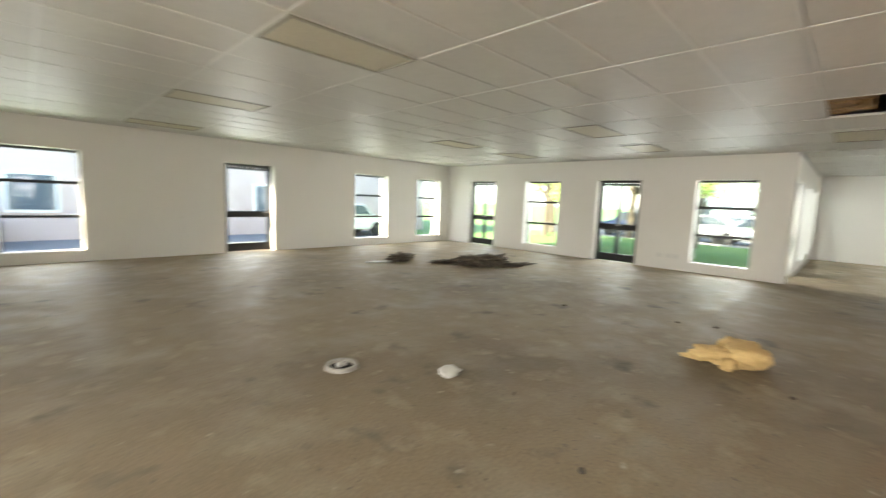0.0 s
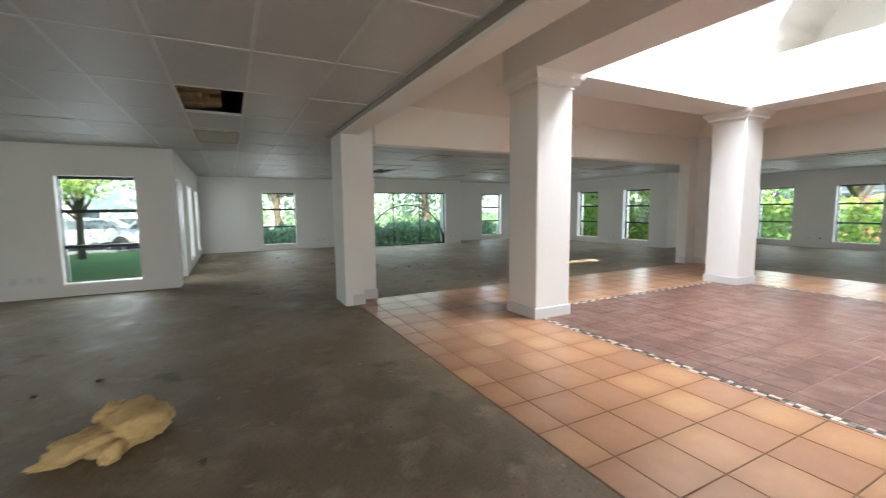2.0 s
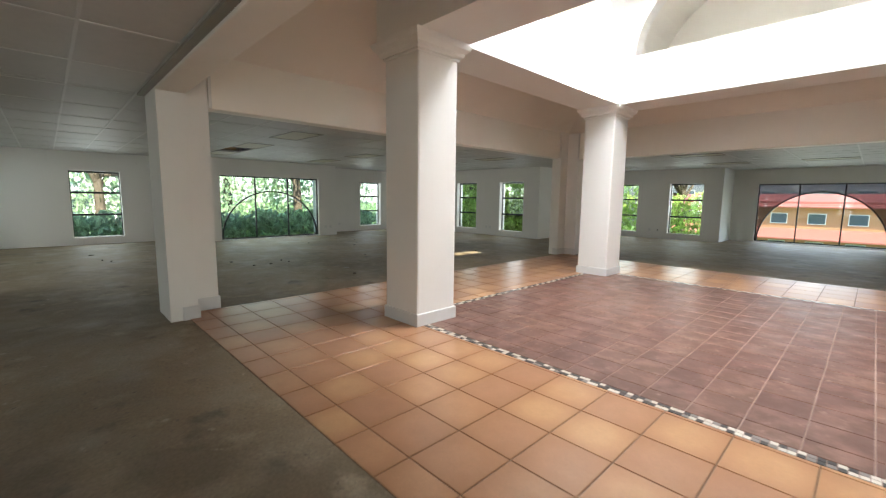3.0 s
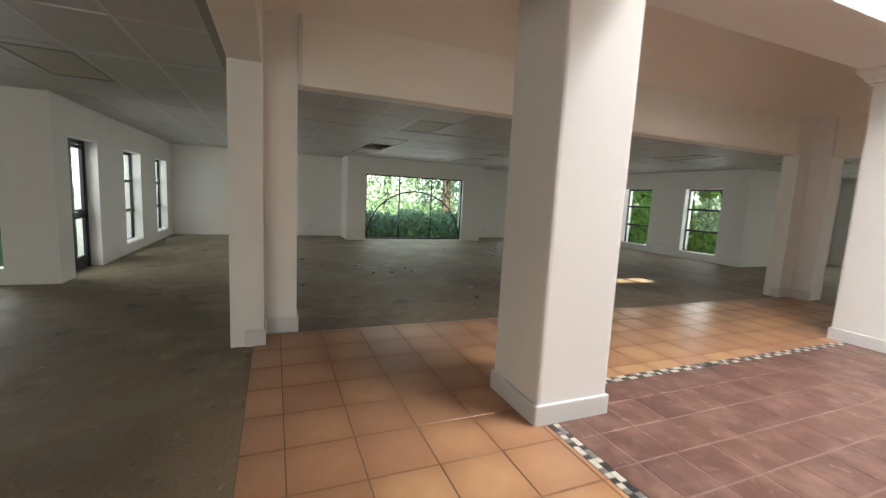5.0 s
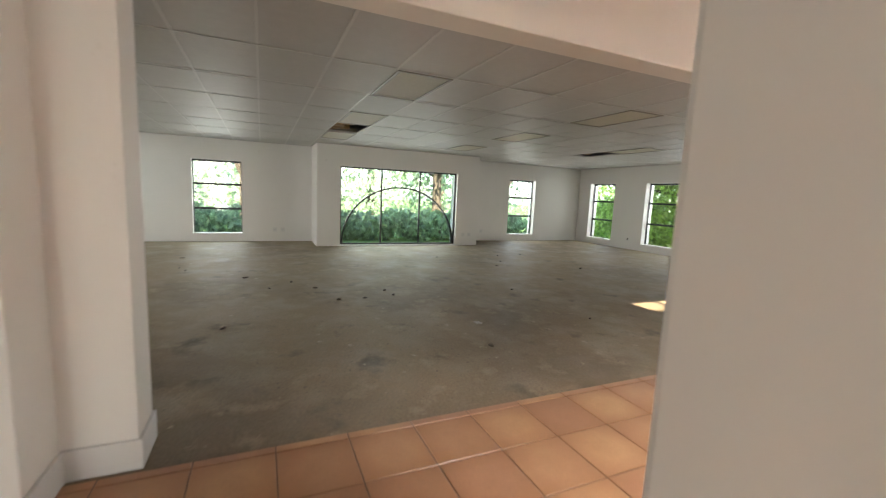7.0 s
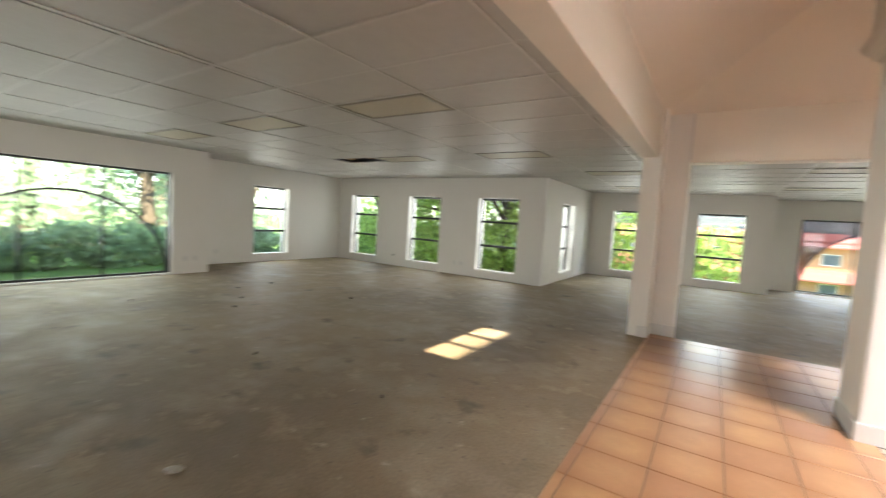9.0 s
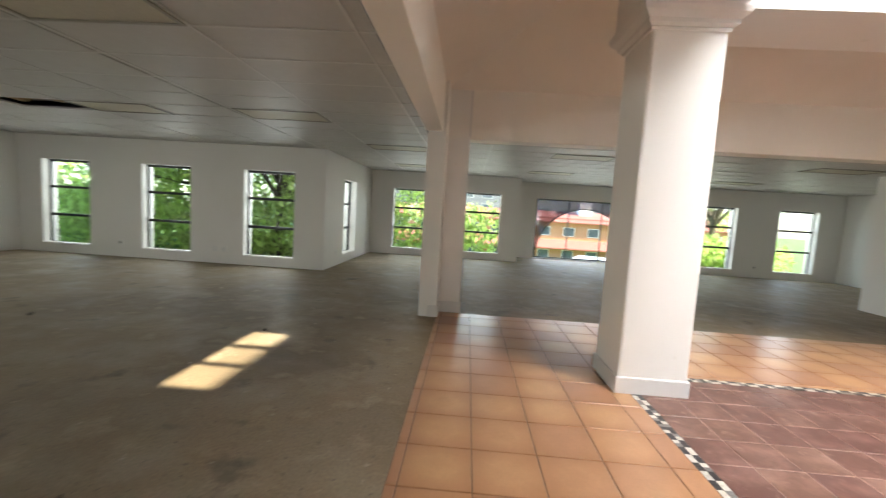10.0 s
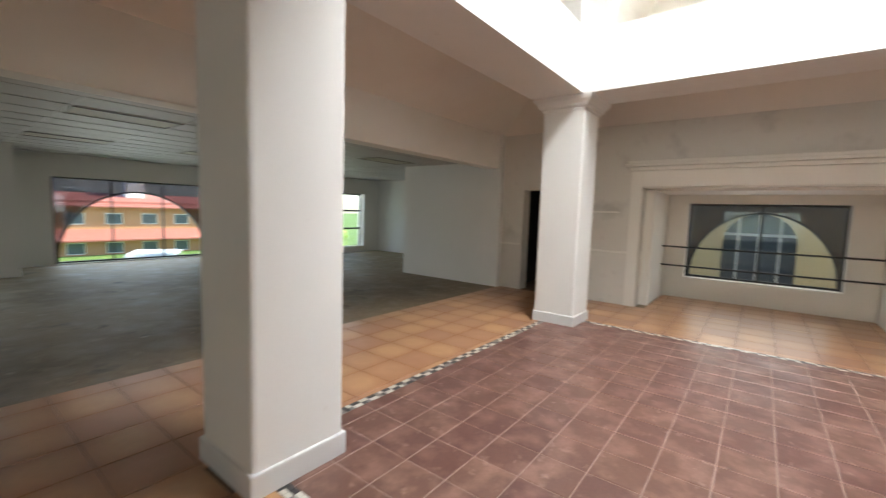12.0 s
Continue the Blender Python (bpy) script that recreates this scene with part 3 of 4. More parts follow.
# sloping ceiling between the outer beams and the ring
bm = bmesh.new()
zo, zi = 3.14, 3.93
outer = [(ATR_W, -10.46, zo), (7.97, -10.46, zo), (7.97, -1.68, zo), (ATR_W, -1.68, zo)]
inner = [(OX0 - 0, OY0, zi), (OX1, OY0, zi), (OX1, OY1, zi), (OX0, OY1, zi)]
lo, hi = [bm.verts.new(p) for p in outer], [bm.verts.new(p) for p in inner]
lo2, hi2 = [bm.verts.new((x, y, z + 0.12)) for x, y, z in outer], [bm.verts.new((x, y, z + 0.12)) for x, y, z in inner]
for i in range(4):
    j = (i + 1) % 4
    bm.faces.new((lo[i], lo[j], hi[j], hi[i]))
    bm.faces.new((lo2[i], lo2[j], hi2[j], hi2[i]))
bmesh.ops.recalc_face_normals(bm, faces=bm.faces[:])
structure("ceiling_atrium", bm, BEIGE, "sloping beige plaster ceiling round the skylight with damp stains", "ceiling")
# unseen roof, added to keep daylight out
ROOF = boxes((W_X - 0.4, -1.4, 3.4, E_X + 0.5, N_Y + 0.5, 3.5), (8.27, REC_Y - 0.5, 3.4, E_X + 0.5, -1.4, 3.5), (W_X - 0.4, REC_Y - 0.5, 3.4, 8.27, -10.75, 3.5), (W_X - 0.4, -10.75, 3.4, -0.6, -1.4, 3.5),
             (W_X - 0.4, N_Y + 0.34, 2.949, E1_X + 0.34, N_Y + 0.5, 3.4), (E_X + 0.34, SE_Y - 0.34, 2.949, E_X + 0.5, EN_Y + 0.5, 3.4), (E1_X + 0.34, EN_Y + 0.34, 2.949, E_X + 0.5, EN_Y + 0.5, 3.4),
             (E1_X + 0.34, EN_Y + 0.5, 2.949, E1_X + 0.5, N_Y + 0.5, 3.4), (W_X - 0.5, REC_Y - 0.5, 2.949, W_X - 0.34, N_Y + 0.5, 3.4), (W_X - 0.34, REC_Y - 0.5, 2.949, RET_X + 0.34, REC_Y - 0.34, 3.4),
             (RET_X + 0.34, REC_Y - 0.5, 2.949, RET_X + 0.5, SE_Y - 0.34, 3.4), (RET_X + 0.5, SE_Y - 0.5, 2.949, E_X + 0.5, SE_Y - 0.34, 3.4))
structure("roof", ROOF, SLATE, "flat roof deck over the office wings", "roof")
bm = bmesh.new()
for x0, y0, x1, y1 in ((OX0 - 1.5, OY0 - 1.5, RX0 - 0.27, OY1 + 1.5), (RX1 + 0.27, OY0 - 1.5, OX1 + 1.5, OY1 + 1.5), (RX0 - 0.27, RY1 + 0.27, RX1 + 0.27, OY1 + 1.5), (RX0 - 0.27, OY0 - 1.5, RX1 + 0.27, RY0 - 0.27)):
    box(bm, x0, y0, 5.9, x1, y1, DRUM)
structure("roof_upper", bm, SLATE, "flat roof deck round the skylight", "roof")
structure("roof_parapet", boxes((-0.7, -10.9, 3.2, -0.6, -1.2, 5.44), (8.0, -10.9, 3.5, 8.1, -1.2, 5.44), (-0.6, -10.9, 3.5, 8.0, -10.8, 5.44), (-0.6, -1.3, 3.5, 8.0, -1.2, 5.44), (-0.7, -10.9, 5.44, -0.45, -1.2, 5.52), (7.79, -10.9, 5.44, 8.1, -1.2, 5.52), (-0.45, -10.9, 5.44, 7.79, -10.25, 5.52), (-0.45, -1.81, 5.44, 7.79, -1.2, 5.52)), SLATE, "raised roof round the skylight", "roof")

# ---- suspended ceiling ----
GX, GY, MX, MY = 1.41, -0.11, 1.165, 0.61


def cell(i, j):
    return GX + i * MX, GY + j * MY


LIGHT_CELLS = [(0, 5), (0, 10), (0, 15), (4, 5), (6, 5), (4, 10), (6, 10), (6, 0), (7, -7), (9, -7), (11, -7), (7, -12), (9, -12), (11, -12), (7, -17), (9, -17), (6, -21), (3, -21), (-1, -21), (3, -26), (1, -26), (6, -26), (-1, -26)]
HOLE_CELLS = [(4, 0), (10, -7), (10, -17)]
AREAS = [(W_X, -1.40, 8.26, N_Y), (8.26, SE_Y, E1_X, N_Y), (E1_X, SE_Y, E_X, EN_Y), (W_X, S_Y, 8.26, -10.74), (8.26, S_Y, RET_X, SE_Y), (REC_X0, REC_Y, REC_X1, S_Y)]
bm = bmesh.new()
skip = set(LIGHT_CELLS) | set(HOLE_CELLS)


def quick_box(x0, y0, z0, x1, y1, z1, mat):
    v = [bm.verts.new(p) for p in ((x0, y0, z0), (x1, y0, z0), (x1, y1, z0), (x0, y1, z0), (x0, y0, z1), (x1, y0, z1), (x1, y1, z1), (x0, y1, z1))]
    for f in ((3, 2, 1, 0), (4, 5, 6, 7), (0, 1, 5, 4), (1, 2, 6, 5), (2, 3, 7, 6), (3, 0, 4, 7)):
        bm.faces.new([v[k] for k in f]).material_index = mat


for x0, y0, x1, y1 in AREAS:
    for i in range(math.floor((x0 - GX) / MX), math.ceil((x1 - GX) / MX)):
        for j in range(math.floor((y0 - GY) / MY), math.ceil((y1 - GY) / MY)):
            cx0, cy0 = cell(i, j)
            a0, b0, a1, b1 = max(cx0, x0), max(cy0, y0), min(cx0 + MX, x1), min(cy0 + MY, y1)
            if a1 - a0 < 0.03 or b1 - b0 < 0.03 or (i, j) in skip:
                continue
            sag = random.choice((0, 0, 0, 0.002, 0.004))
            quick_box(a0 + 0.013, b0 + 0.013, CEIL + 0.008 - sag, a1 - 0.013, b1 - 0.013, CEIL + 0.02, 0)
    for i in range(math.ceil((x0 - GX) / MX), math.ceil((x1 - GX) / MX)):
        gx = GX + i * MX
        quick_box(gx - 0.012, y0, CEIL + 0.001, gx + 0.012, y1, CEIL + 0.03, 1)
    for j in range(math.ceil((y0 - GY) / MY), math.ceil((y1 - GY) / MY)):
        gy = GY + j * MY
        quick_box(x0, gy - 0.012, CEIL + 0.002, x1, gy + 0.012, CEIL + 0.029, 1)
structure("ceiling", bm, (PANEL, TBAR), "off-white suspended ceiling boards in a slim grid", "ceiling")


def ceiling_light():
    lamp = tagged(empty("ceiling_light"), "unlit recessed fluorescent light with yellowed prismatic diffuser", "ceiling light", "recessed lights")
    w, d = MX / 2 - 0.014, MY / 2 - 0.014
    part("frame", boxes((-w, -d, -0.012, w, -d + 0.03, 0.02), (-w, d - 0.03, -0.012, w, d, 0.02), (-w, -d + 0.03, -0.012, -w + 0.03, d - 0.03, 0.02), (w - 0.03, -d + 0.03, -0.012, w, d - 0.03, 0.02)), LAMP_TRIM_AND_GAP, lamp)
    part("diffuser", boxes((-w + 0.03, -d + 0.03, -0.004, w - 0.03, d - 0.03, 0.006)), DIFFUSER, lamp)
    part("housing", boxes((-w + 0.01, -d + 0.01, 0.021, w - 0.01, d - 0.01, 0.1)), LAMP_TRIM_AND_GAP, lamp)
    return lamp


first = None
for i, j in LIGHT_CELLS:
    x, y = cell(i, j)
    m = Matrix.Translation((x + MX / 2, y + MY / 2, CEIL + 0.004))
    if first is None:
        first = ceiling_light()
        first.matrix_basis = m
    else:
        copy_thing(first, m)
for i, j in HOLE_CELLS:
    x, y = cell(i, j)
    for k in range(6):
        bm = box(bmesh.new(), x + 0.05 + k * 0.19, y + (0.34, 0.22, 0.40)[k % 3], CEIL + 0.031 + 0.012 * (k % 2), x + 0.2 + k * 0.19, y + MY + 0.1, 2.86 + 0.03 * (k % 2), bevel=0.03)
        tagged(part("insulation_batt", bm, INSULATION), "yellow-brown glass wool seen through a missing ceiling board", "insulation", "glass wool batts")


# ---- outside, close round ----
def leaf_cloud(bm, centre, radius, count, size, squash=0.8):
    for _ in range(count):
        v = Vector((random.gauss(0, 1), random.gauss(0, 1), random.gauss(0, 1))).normalized() * radius * random.uniform(0.45, 1.0) ** 0.6
        v.z *= squash
        c = Vector(centre) + v
        q = Euler((random.uniform(0, 6.3), random.uniform(0, 6.3), random.uniform(0, 6.3))).to_matrix()
        s = size * random.uniform(0.6, 1.4)
        p = [bm.verts.new(c + q @ Vector(k) * s) for k in ((-0.5, 0, 0), (0, -0.28, 0.05), (0.5, 0, 0), (0, 0.28, 0.05))]
        bm.faces.new(p)


def tree_mesh(height, spread, seed):
    random.seed(seed)
    trunk = bmesh.new()

    def limb(a, b, r0, r1):
        d = b - a
        m = Matrix.Translation((a + b) / 2) @ d.to_track_quat("Z", "Y").to_matrix().to_4x4()
        bmesh.ops.create_cone(trunk, segments=8, radius1=r0, radius2=r1, depth=d.length, cap_ends=True, matrix=m)

    top = Vector((0.1, 0.05, height * 0.45))
    limb(Vector((0, 0, -0.1)), top, 0.035 * height, 0.022 * height)
    crown = bmesh.new()
    for k in range(11):
        a = k * 2.4 + random.uniform(-0.3, 0.3)
        e = Vector((math.cos(a) * spread * random.uniform(0.3, 0.95), math.sin(a) * spread * random.uniform(0.3, 0.95), height * random.uniform(0.35, 0.92)))
        limb(top * random.uniform(0.7, 1), e, 0.014 * height, 0.005 * height)
        leaf_cloud(crown, e, spread * random.uniform(0.35, 0.55), 260, 0.055 * height * 0.6)
    return trunk, crown


def tree(height, spread, leaf, seed, label):
    t = tagged(empty("tree"), label, "tree", "garden trees")
    trunk, crown = tree_mesh(height, spread, seed)
    part("trunk", trunk, BARK, t)
    part("crown", crown, leaf, t)
    return t


def ground_at(x, y):
    south = min(1.0, max(0.0, (-21.5 - y) / 10.0))
    return -0.26 - 4.2 * south * south * (3 - 2 * south)


bm = bmesh.new()
xs = [-400, -60, -20, 0, 20, 60, 400]
ys = [-400, -60] + [-34 + k for k in range(14)] + [-19, 0, 20, 60, 400]
rows = [[bm.verts.new((x, y, ground_at(x, y))) for x in xs] for y in ys]
for p, q in zip(rows, rows[1:]):
    for k in range(len(xs) - 1):
        bm.faces.new((p[k], p[k + 1], q[k + 1], q[k]))
structure("ground", bm, GRASS, "green lawn falling away towards a lower street", "ground")
T1 = tree(6.0, 2.2, LEAF, 3, "broad bright green garden tree in full leaf")
T2 = tree(7.0, 2.6, LEAF2, 5, "dark green garden tree with dense crown")
T1.matrix_basis = Matrix.Translation((23.0, -2.0, -0.26))
T2.matrix_basis = Matrix.Translation((22.0, -9.5, -0.26))
for k, (src, x, y, s) in enumerate([(T2, 24, -5.5, 1.1), (T1, 21.5, -12.5, 0.9), (T1, 16.5, -18.0, 0.85), (T1, 13.5, -17.2, 0.8), (T1, 19.5, -17.5, 0.9), (T1, 12.3, -22, 0.9), (T1, 8.6, -22.2, 0.85), (T1, 15.2, -21, 1.1), (T2, 18, -22, 1.2), (T1, -2.6, -22.2, 0.8),
                                 (T2, 30, 3, 1.2), (T2, 32, -14, 1.3), (T2, 28, -8, 1.2), (T2, 24, 9, 1.0), (T1, 20, 12, 0.9), (T2, 27, 16, 1.2), (T1, 22.5, 13.0, 0.9), (T1, 21.0, 5.0, 0.7), (T2, 33, 8, 1.3), (T2, 16, -29, 1.3), (T2, 3, 24, 1.2), (T1, 12, 22, 1.0)]):
    copy_thing(src, Matrix.Translation((x, y, ground_at(x, y))) @ Matrix.Rotation(k * 1.3, 4, "Z") @ Matrix.Scale(s, 4))


def hedge(x0, y0, x1, y1, h, seed, leaf=LEAF):
    random.seed(seed)
    bm = bmesh.new()
    n = int(max(abs(x1 - x0), abs(y1 - y0)) / 0.5) + 1
    for k in range(n):
        u = k / max(1, n - 1)
        leaf_cloud(bm, (x0 + (x1 - x0) * u, y0 + (y1 - y0) * u, -0.26 + h * 0.5 + random.uniform(-0.1, 0.2)), h * 0.6, 230, 0.23, 1.0)
    return tagged(part("hedge", bm, leaf), "leafy green garden hedge along the building", "hedge", kind="stuff")


hedge(11.9, -17.0, 21.0, -17.0, 1.7, 1)
hedge(11.5, -20.0, 25.0, -20.5, 2.9, 6)
hedge(6.6, -21.0, 11.5, -21.0, 1.9, 2)
hedge(-4.5, -21.5, -1.0, -21.5, 1.2, 8)
hedge(20.2, -12.5, 20.4, 0.0, 0.9, 3, LEAF2)
hedge(24.0, -14.0, 24.5, 2.0, 2.9, 9, LEAF2)


def facade(name, x0, y0, x1, y1, h, mat, roof_mat, label, sills, cols, face, base=-0.3, opening=(0.6, 1.2)):
    house = tagged(empty(name), label, "building")
    part("wall", boxes((x0, y0, base, x1, y1, h)), mat, house)
    part("roof", boxes((x0 - 0.4, y0 - 0.4, h, x1 + 0.4, y1 + 0.4, h + 0.35), (x0 + 0.3, y0 + 0.3, h + 0.35, x1 - 0.3, y1 - 0.3, h + 0.75), bevel=0.1), roof_mat, house)
    along_x = face in ("y0", "y1")
    a0, a1 = (x0, x1) if along_x else (y0, y1)
    plane = {"y0": y0, "y1": y1, "x0": x0, "x1": x1}[face]
    s = 1 if face in ("y1", "x1") else -1
    for z in sills:
        for c in range(cols):
            u = a0 + (a1 - a0) * (c + 0.5) / cols
            w, hh = opening
            fr, gl = ((u - w, plane, z, u + w, plane + s * 0.06, z + hh), (u - w + 0.08, plane + s * 0.061, z + 0.08, u + w - 0.08, plane + s * 0.07, z + hh - 0.08))
            if not along_x:
                fr, gl = [(b[1], b[0], b[2], b[4], b[3], b[5]) for b in (fr, gl)]
            f = part("window", boxes(fr), WHITE, house)
            part("pane", boxes(gl), DARKGLASS, f)
    return house


house = facade("apartment_house", -29, -74, 25.4, -64, 0.86, PEACH, BRICKRED, "orange rendered house with red roof and dark windows", (-1.04, -4.3), 16, "y1", -4.6, (0.8, 1.25))
bm = prism(bmesh.new(), [(-64.0 + 0.9, 0.84), (-64.0 + 0.9, 1.0), (-69.0, 2.5), (-75.0, 1.0), (-75.0, 0.84)], 56.0, Matrix(((0, 0, 1, -30), (1, 0, 0, 0), (0, 1, 0, 0), (0, 0, 0, 1))))
part("pitched_roof", bm, BRICKRED, house, "red pitched roof with a shallow slope")
bm = prism(bmesh.new(), [(-64.0, -1.55), (-62.4, -2.65), (-62.4, -2.82), (-64.0, -2.75)], 54.4, Matrix(((0, 0, 1, -29), (1, 0, 0, 0), (0, 1, 0, 0), (0, 0, 0, 1))))
part("canopy", bm, BRICKRED, house, "red sloping canopy over the ground floor")
part("tower", boxes((-10.7, -68.6, 2.0, -8.9, -67.0, 4.4), (-11.0, -68.9, 4.4, -8.6, -66.7, 4.65), bevel=0.05), WHITE, house, "white rendered roof turret")
facade("grey_office", -44, -110, 46, -100, 9.0, SLATE, SLATE, "grey office block behind the orange house", (-0.5, 2.2, 5.0), 20, "y1", -4.6, (1.3, 1.5))
facade("brick_building", -12, 17.5, 16, 27, 5.0, PINKBRICK, SLATE, "pale pink brick building across the yard", (0.6, 3.0), 8, "y0")
facade("far_house", 38, -4, 46, 14, 4.0, WHITE, SLATE, "white house behind the trees", (0.5,), 5, "x0")

# courtyard facade seen through the alcove window
bm = bmesh.new()
n, r = 24, 0.8
arc = [(-6.1 + r * math.cos(math.pi * i / n), 0.95 + r * math.sin(math.pi * i / n)) for i in range(n + 1)]
prism(bm, [(-12, -0.3), (-6.9, -0.3)] + arc[::-1] + [(-5.3, -0.3), (0, -0.3), (0, 4.9), (-12, 4.9)], 0.35, Matrix(((0, 0, -1, -6.5), (1, 0, 0, 0), (0, 1, 0, 0), (0, 0, 0, 1))))
court = tagged(empty("courtyard_building"), "yellow rendered courtyard building with arched glazed doorway", "building")
part("wall", bm, YELLOW, court)
part("door", boxes((-6.80, -7.2, -0.3, -6.76, -5.0, 2.2)), DARKGLASS, court)
for y in (-6.55, -6.1, -5.65):
    part("mullion", boxes((-6.75, y - 0.03, -0.3, -6.70, y + 0.03, 2.1)), PLASTIC, court)
part("transom", boxes((-6.75, -7.2, 1.15, -6.69, -5.0, 1.22)), PLASTIC, court)
structure("courtyard_paving", boxes((-6.5, -12, -0.26, -3.6, 0, -0.2)), YELLOW, "pale paving of the courtyard", "pavement")
structure("car_park", boxes((23.5, 1.5, -0.26, 36, 18.0, -0.25), (-12, 14.5, -0.26, 12.4, 18.5, -0.25)), ROAD, "grey asphalt car park beside the lawn", "road")


def car(paint, m, label="parked car on the asphalt beside the lawn"):
    c = tagged(empty("car", m), label, "car", "parked cars")
    bm = bmesh.new()
    prism(bm, [(-2.1, 0.3), (2.1, 0.3), (2.1, 0.75), (1.2, 0.9), (0.6, 1.4), (-1.2, 1.42), (-1.9, 0.95), (-2.1, 0.9)], 1.7, Matrix(((1, 0, 0, 0), (0, 0, 1, -0.85), (0, 1, 0, 0), (0, 0, 0, 1))))
    bmesh.ops.bevel(bm, geom=bm.edges[:], offset=0.06, segments=2, affect="EDGES")
    part("body", bm, paint, c)
    bm = bmesh.new()
    prism(bm, [(1.0, 0.93), (0.55, 1.33), (-1.1, 1.35), (-1.6, 0.97)], 1.72, Matrix(((1, 0, 0, 0), (0, 0, 1, -0.86), (0, 1, 0, 0), (0, 0, 0, 1))))
    part("side_glass", bm, DARKGLASS, c)
    for x in (-1.3, 1.3):
        for y in (-0.8, 0.8):
            bm = bmesh.new()
            bmesh.ops.create_cone(bm, segments=20, radius1=0.31, radius2=0.31, depth=0.2, cap_ends=True, matrix=Matrix.Translation((x, y, 0.31)) @ Matrix.Rotation(math.pi / 2, 4, "X"))
            part("wheel", bm, RUBBER, c)
    return c


for k, (x, y) in enumerate(((25.5, 3.2), (25.6, 6.2), (25.4, 9.1), (30.0, 5.0), (30.2, 8.2), (-2.5, 16.2), (9.8, 16.0))):
    car(CARS[k % 3], Matrix.Translation((x, y, -0.25)) @ Matrix.Rotation(1.57 if k < 5 else 0.0, 4, "Z"))

car(CARS[0], Matrix.Translation((1.2, -25.7, ground_at(1.2, -25.7) - 0.02)) @ Matrix.Rotation(1.1, 4, "Z"), "white car parked on the slope below the building")


# ---- loose things on the floor ----
def lump(name, m, size, seed, mat, label, category, rough=0.25, subdiv=4, freq=2.2):
    bm = bmesh.new()
    bmesh.ops.create_icosphere(bm, subdivisions=subdiv, radius=1.0)
    for v in bm.verts:
        n = noise.fractal(v.co * freq + Vector((seed * 7.1, 0, 0)), 1.0, 2.0, 4)
        v.co *= 1 + rough * n
        v.co = Vector((v.co.x * size[0], v.co.y * size[1], max(0.0, (v.co.z + 0.85)) * size[2]))
    ob = part(name, bm, mat, smooth=True)
    ob.matrix_basis = m
    return tagged(ob, label, category)


random.seed(11)
bm = bmesh.new()
for k, (x, y, z, sx, sy, sz, turn) in enumerate(((4.84, 0.84, 0.10, 0.20, 0.19, 0.13, 0.2), (4.70, 1.02, 0.10, 0.11, 0.20, 0.075, 0.5), (4.70, 1.16, 0.04, 0.08, 0.12, 0.05, 0.4), (4.60, 0.92, 0.05, 0.08, 0.06, 0.06, -0.6), (4.68, 1.25, 0.015, 0.03, 0.08, 0.02, 0.2), (4.95, 0.98, 0.15, 0.06, 0.10, 0.07, 0.8))):
    made = bmesh.ops.create_icosphere(bm, subdivisions=4, radius=1.0)["verts"]
    for v in made:
        p = v.co * (1 + 0.34 * noise.fractal(v.co * 1.6 + Vector((k * 5.0, 2, 0)), 1.0, 2.0, 5))
        p = Matrix.Rotation(turn, 3, "Z") @ Vector((p.x * sx, p.y * sy, p.z * sz))
        v.co = Vector((x - 0.13 + p.x, y - 0.13 + p.y, max(0.001, z + p.z)))
tagged(part("foam_lump", bm, FOAM, smooth=True), "torn curled lump of yellow foam lying on the concrete", "foam")
box_ring = tagged(empty("floor_box", pose(1.90, 3.04, 0)), "broken round floor socket box in the concrete", "floor box")
bm = bmesh.new()
ring = []
for i in range(29):
    a = 2 * math.pi * i / 28
    w = 1 + 0.03 * noise.noise(Vector((math.cos(a) * 2, math.sin(a) * 2, 0.3)))
    ring.append([bm.verts.new((math.cos(a) * q * w, math.sin(a) * q * w, z)) for q, z in ((0.14, 0.0), (0.13, 0.03), (0.105, 0.03), (0.10, 0.003))])
for p, q in zip(ring, ring[1:]):
    for k in range(3):
        bm.faces.new((p[k], q[k], q[k + 1], p[k + 1]))
part("rim", bm, WORN, box_ring)
# shade inside the open socket, painted as a flat disc
bm = bmesh.new()
bmesh.ops.create_circle(bm, cap_ends=True, segments=24, radius=0.1, matrix=Matrix.Translation((0, 0, 0.004)))
part("well", bm, DARK, box_ring, "flat near-black disc standing in for the shaded socket well")
part("core", boxes((-0.04, -0.015, 0.004, 0.05, 0.03, 0.04), bevel=0.012), PAPER, box_ring)
lump("paper_scrap", pose(2.50, 2.37, 0, 0, 0, 35), (0.12, 0.085, 0.022), 4, PAPER, "crumpled grey-white paper on the concrete", "paper", 0.5, 3, 4)
for k, (x, y, sx, sy, sz) in enumerate(((7.30, 5.98, 0.50, 0.28, 0.12), (7.0, 6.6, 0.40, 0.16, 0.035), (7.95, 5.52, 0.42, 0.14, 0.03), (7.6, 5.8, 0.3, 0.2, 0.06), (6.15, 7.45, 0.34, 0.16, 0.085))):
    lump("carpet_scrap", pose(x, y, 0, 0, 0, -35 + 12 * k), (sx, sy, sz), k, SCRAP, "heap of torn dark carpet scraps on the floor", "carpet scrap", 0.85, 4, 3.5)
lump("foam_scrap", pose(2.70, -0.08, 0, 0, 0, 50), (0.06, 0.03, 0.03), 21, FOAM, "small scrap of yellow foam on the concrete", "foam", 0.5, 3, 3)
lump("board_scrap", pose(5.65, 7.5, 0, 0, 0, -20), (0.36, 0.13, 0.012), 9, PAPER, "flat pale board scrap lying on the floor", "board scrap", 0.3, 3, 2)
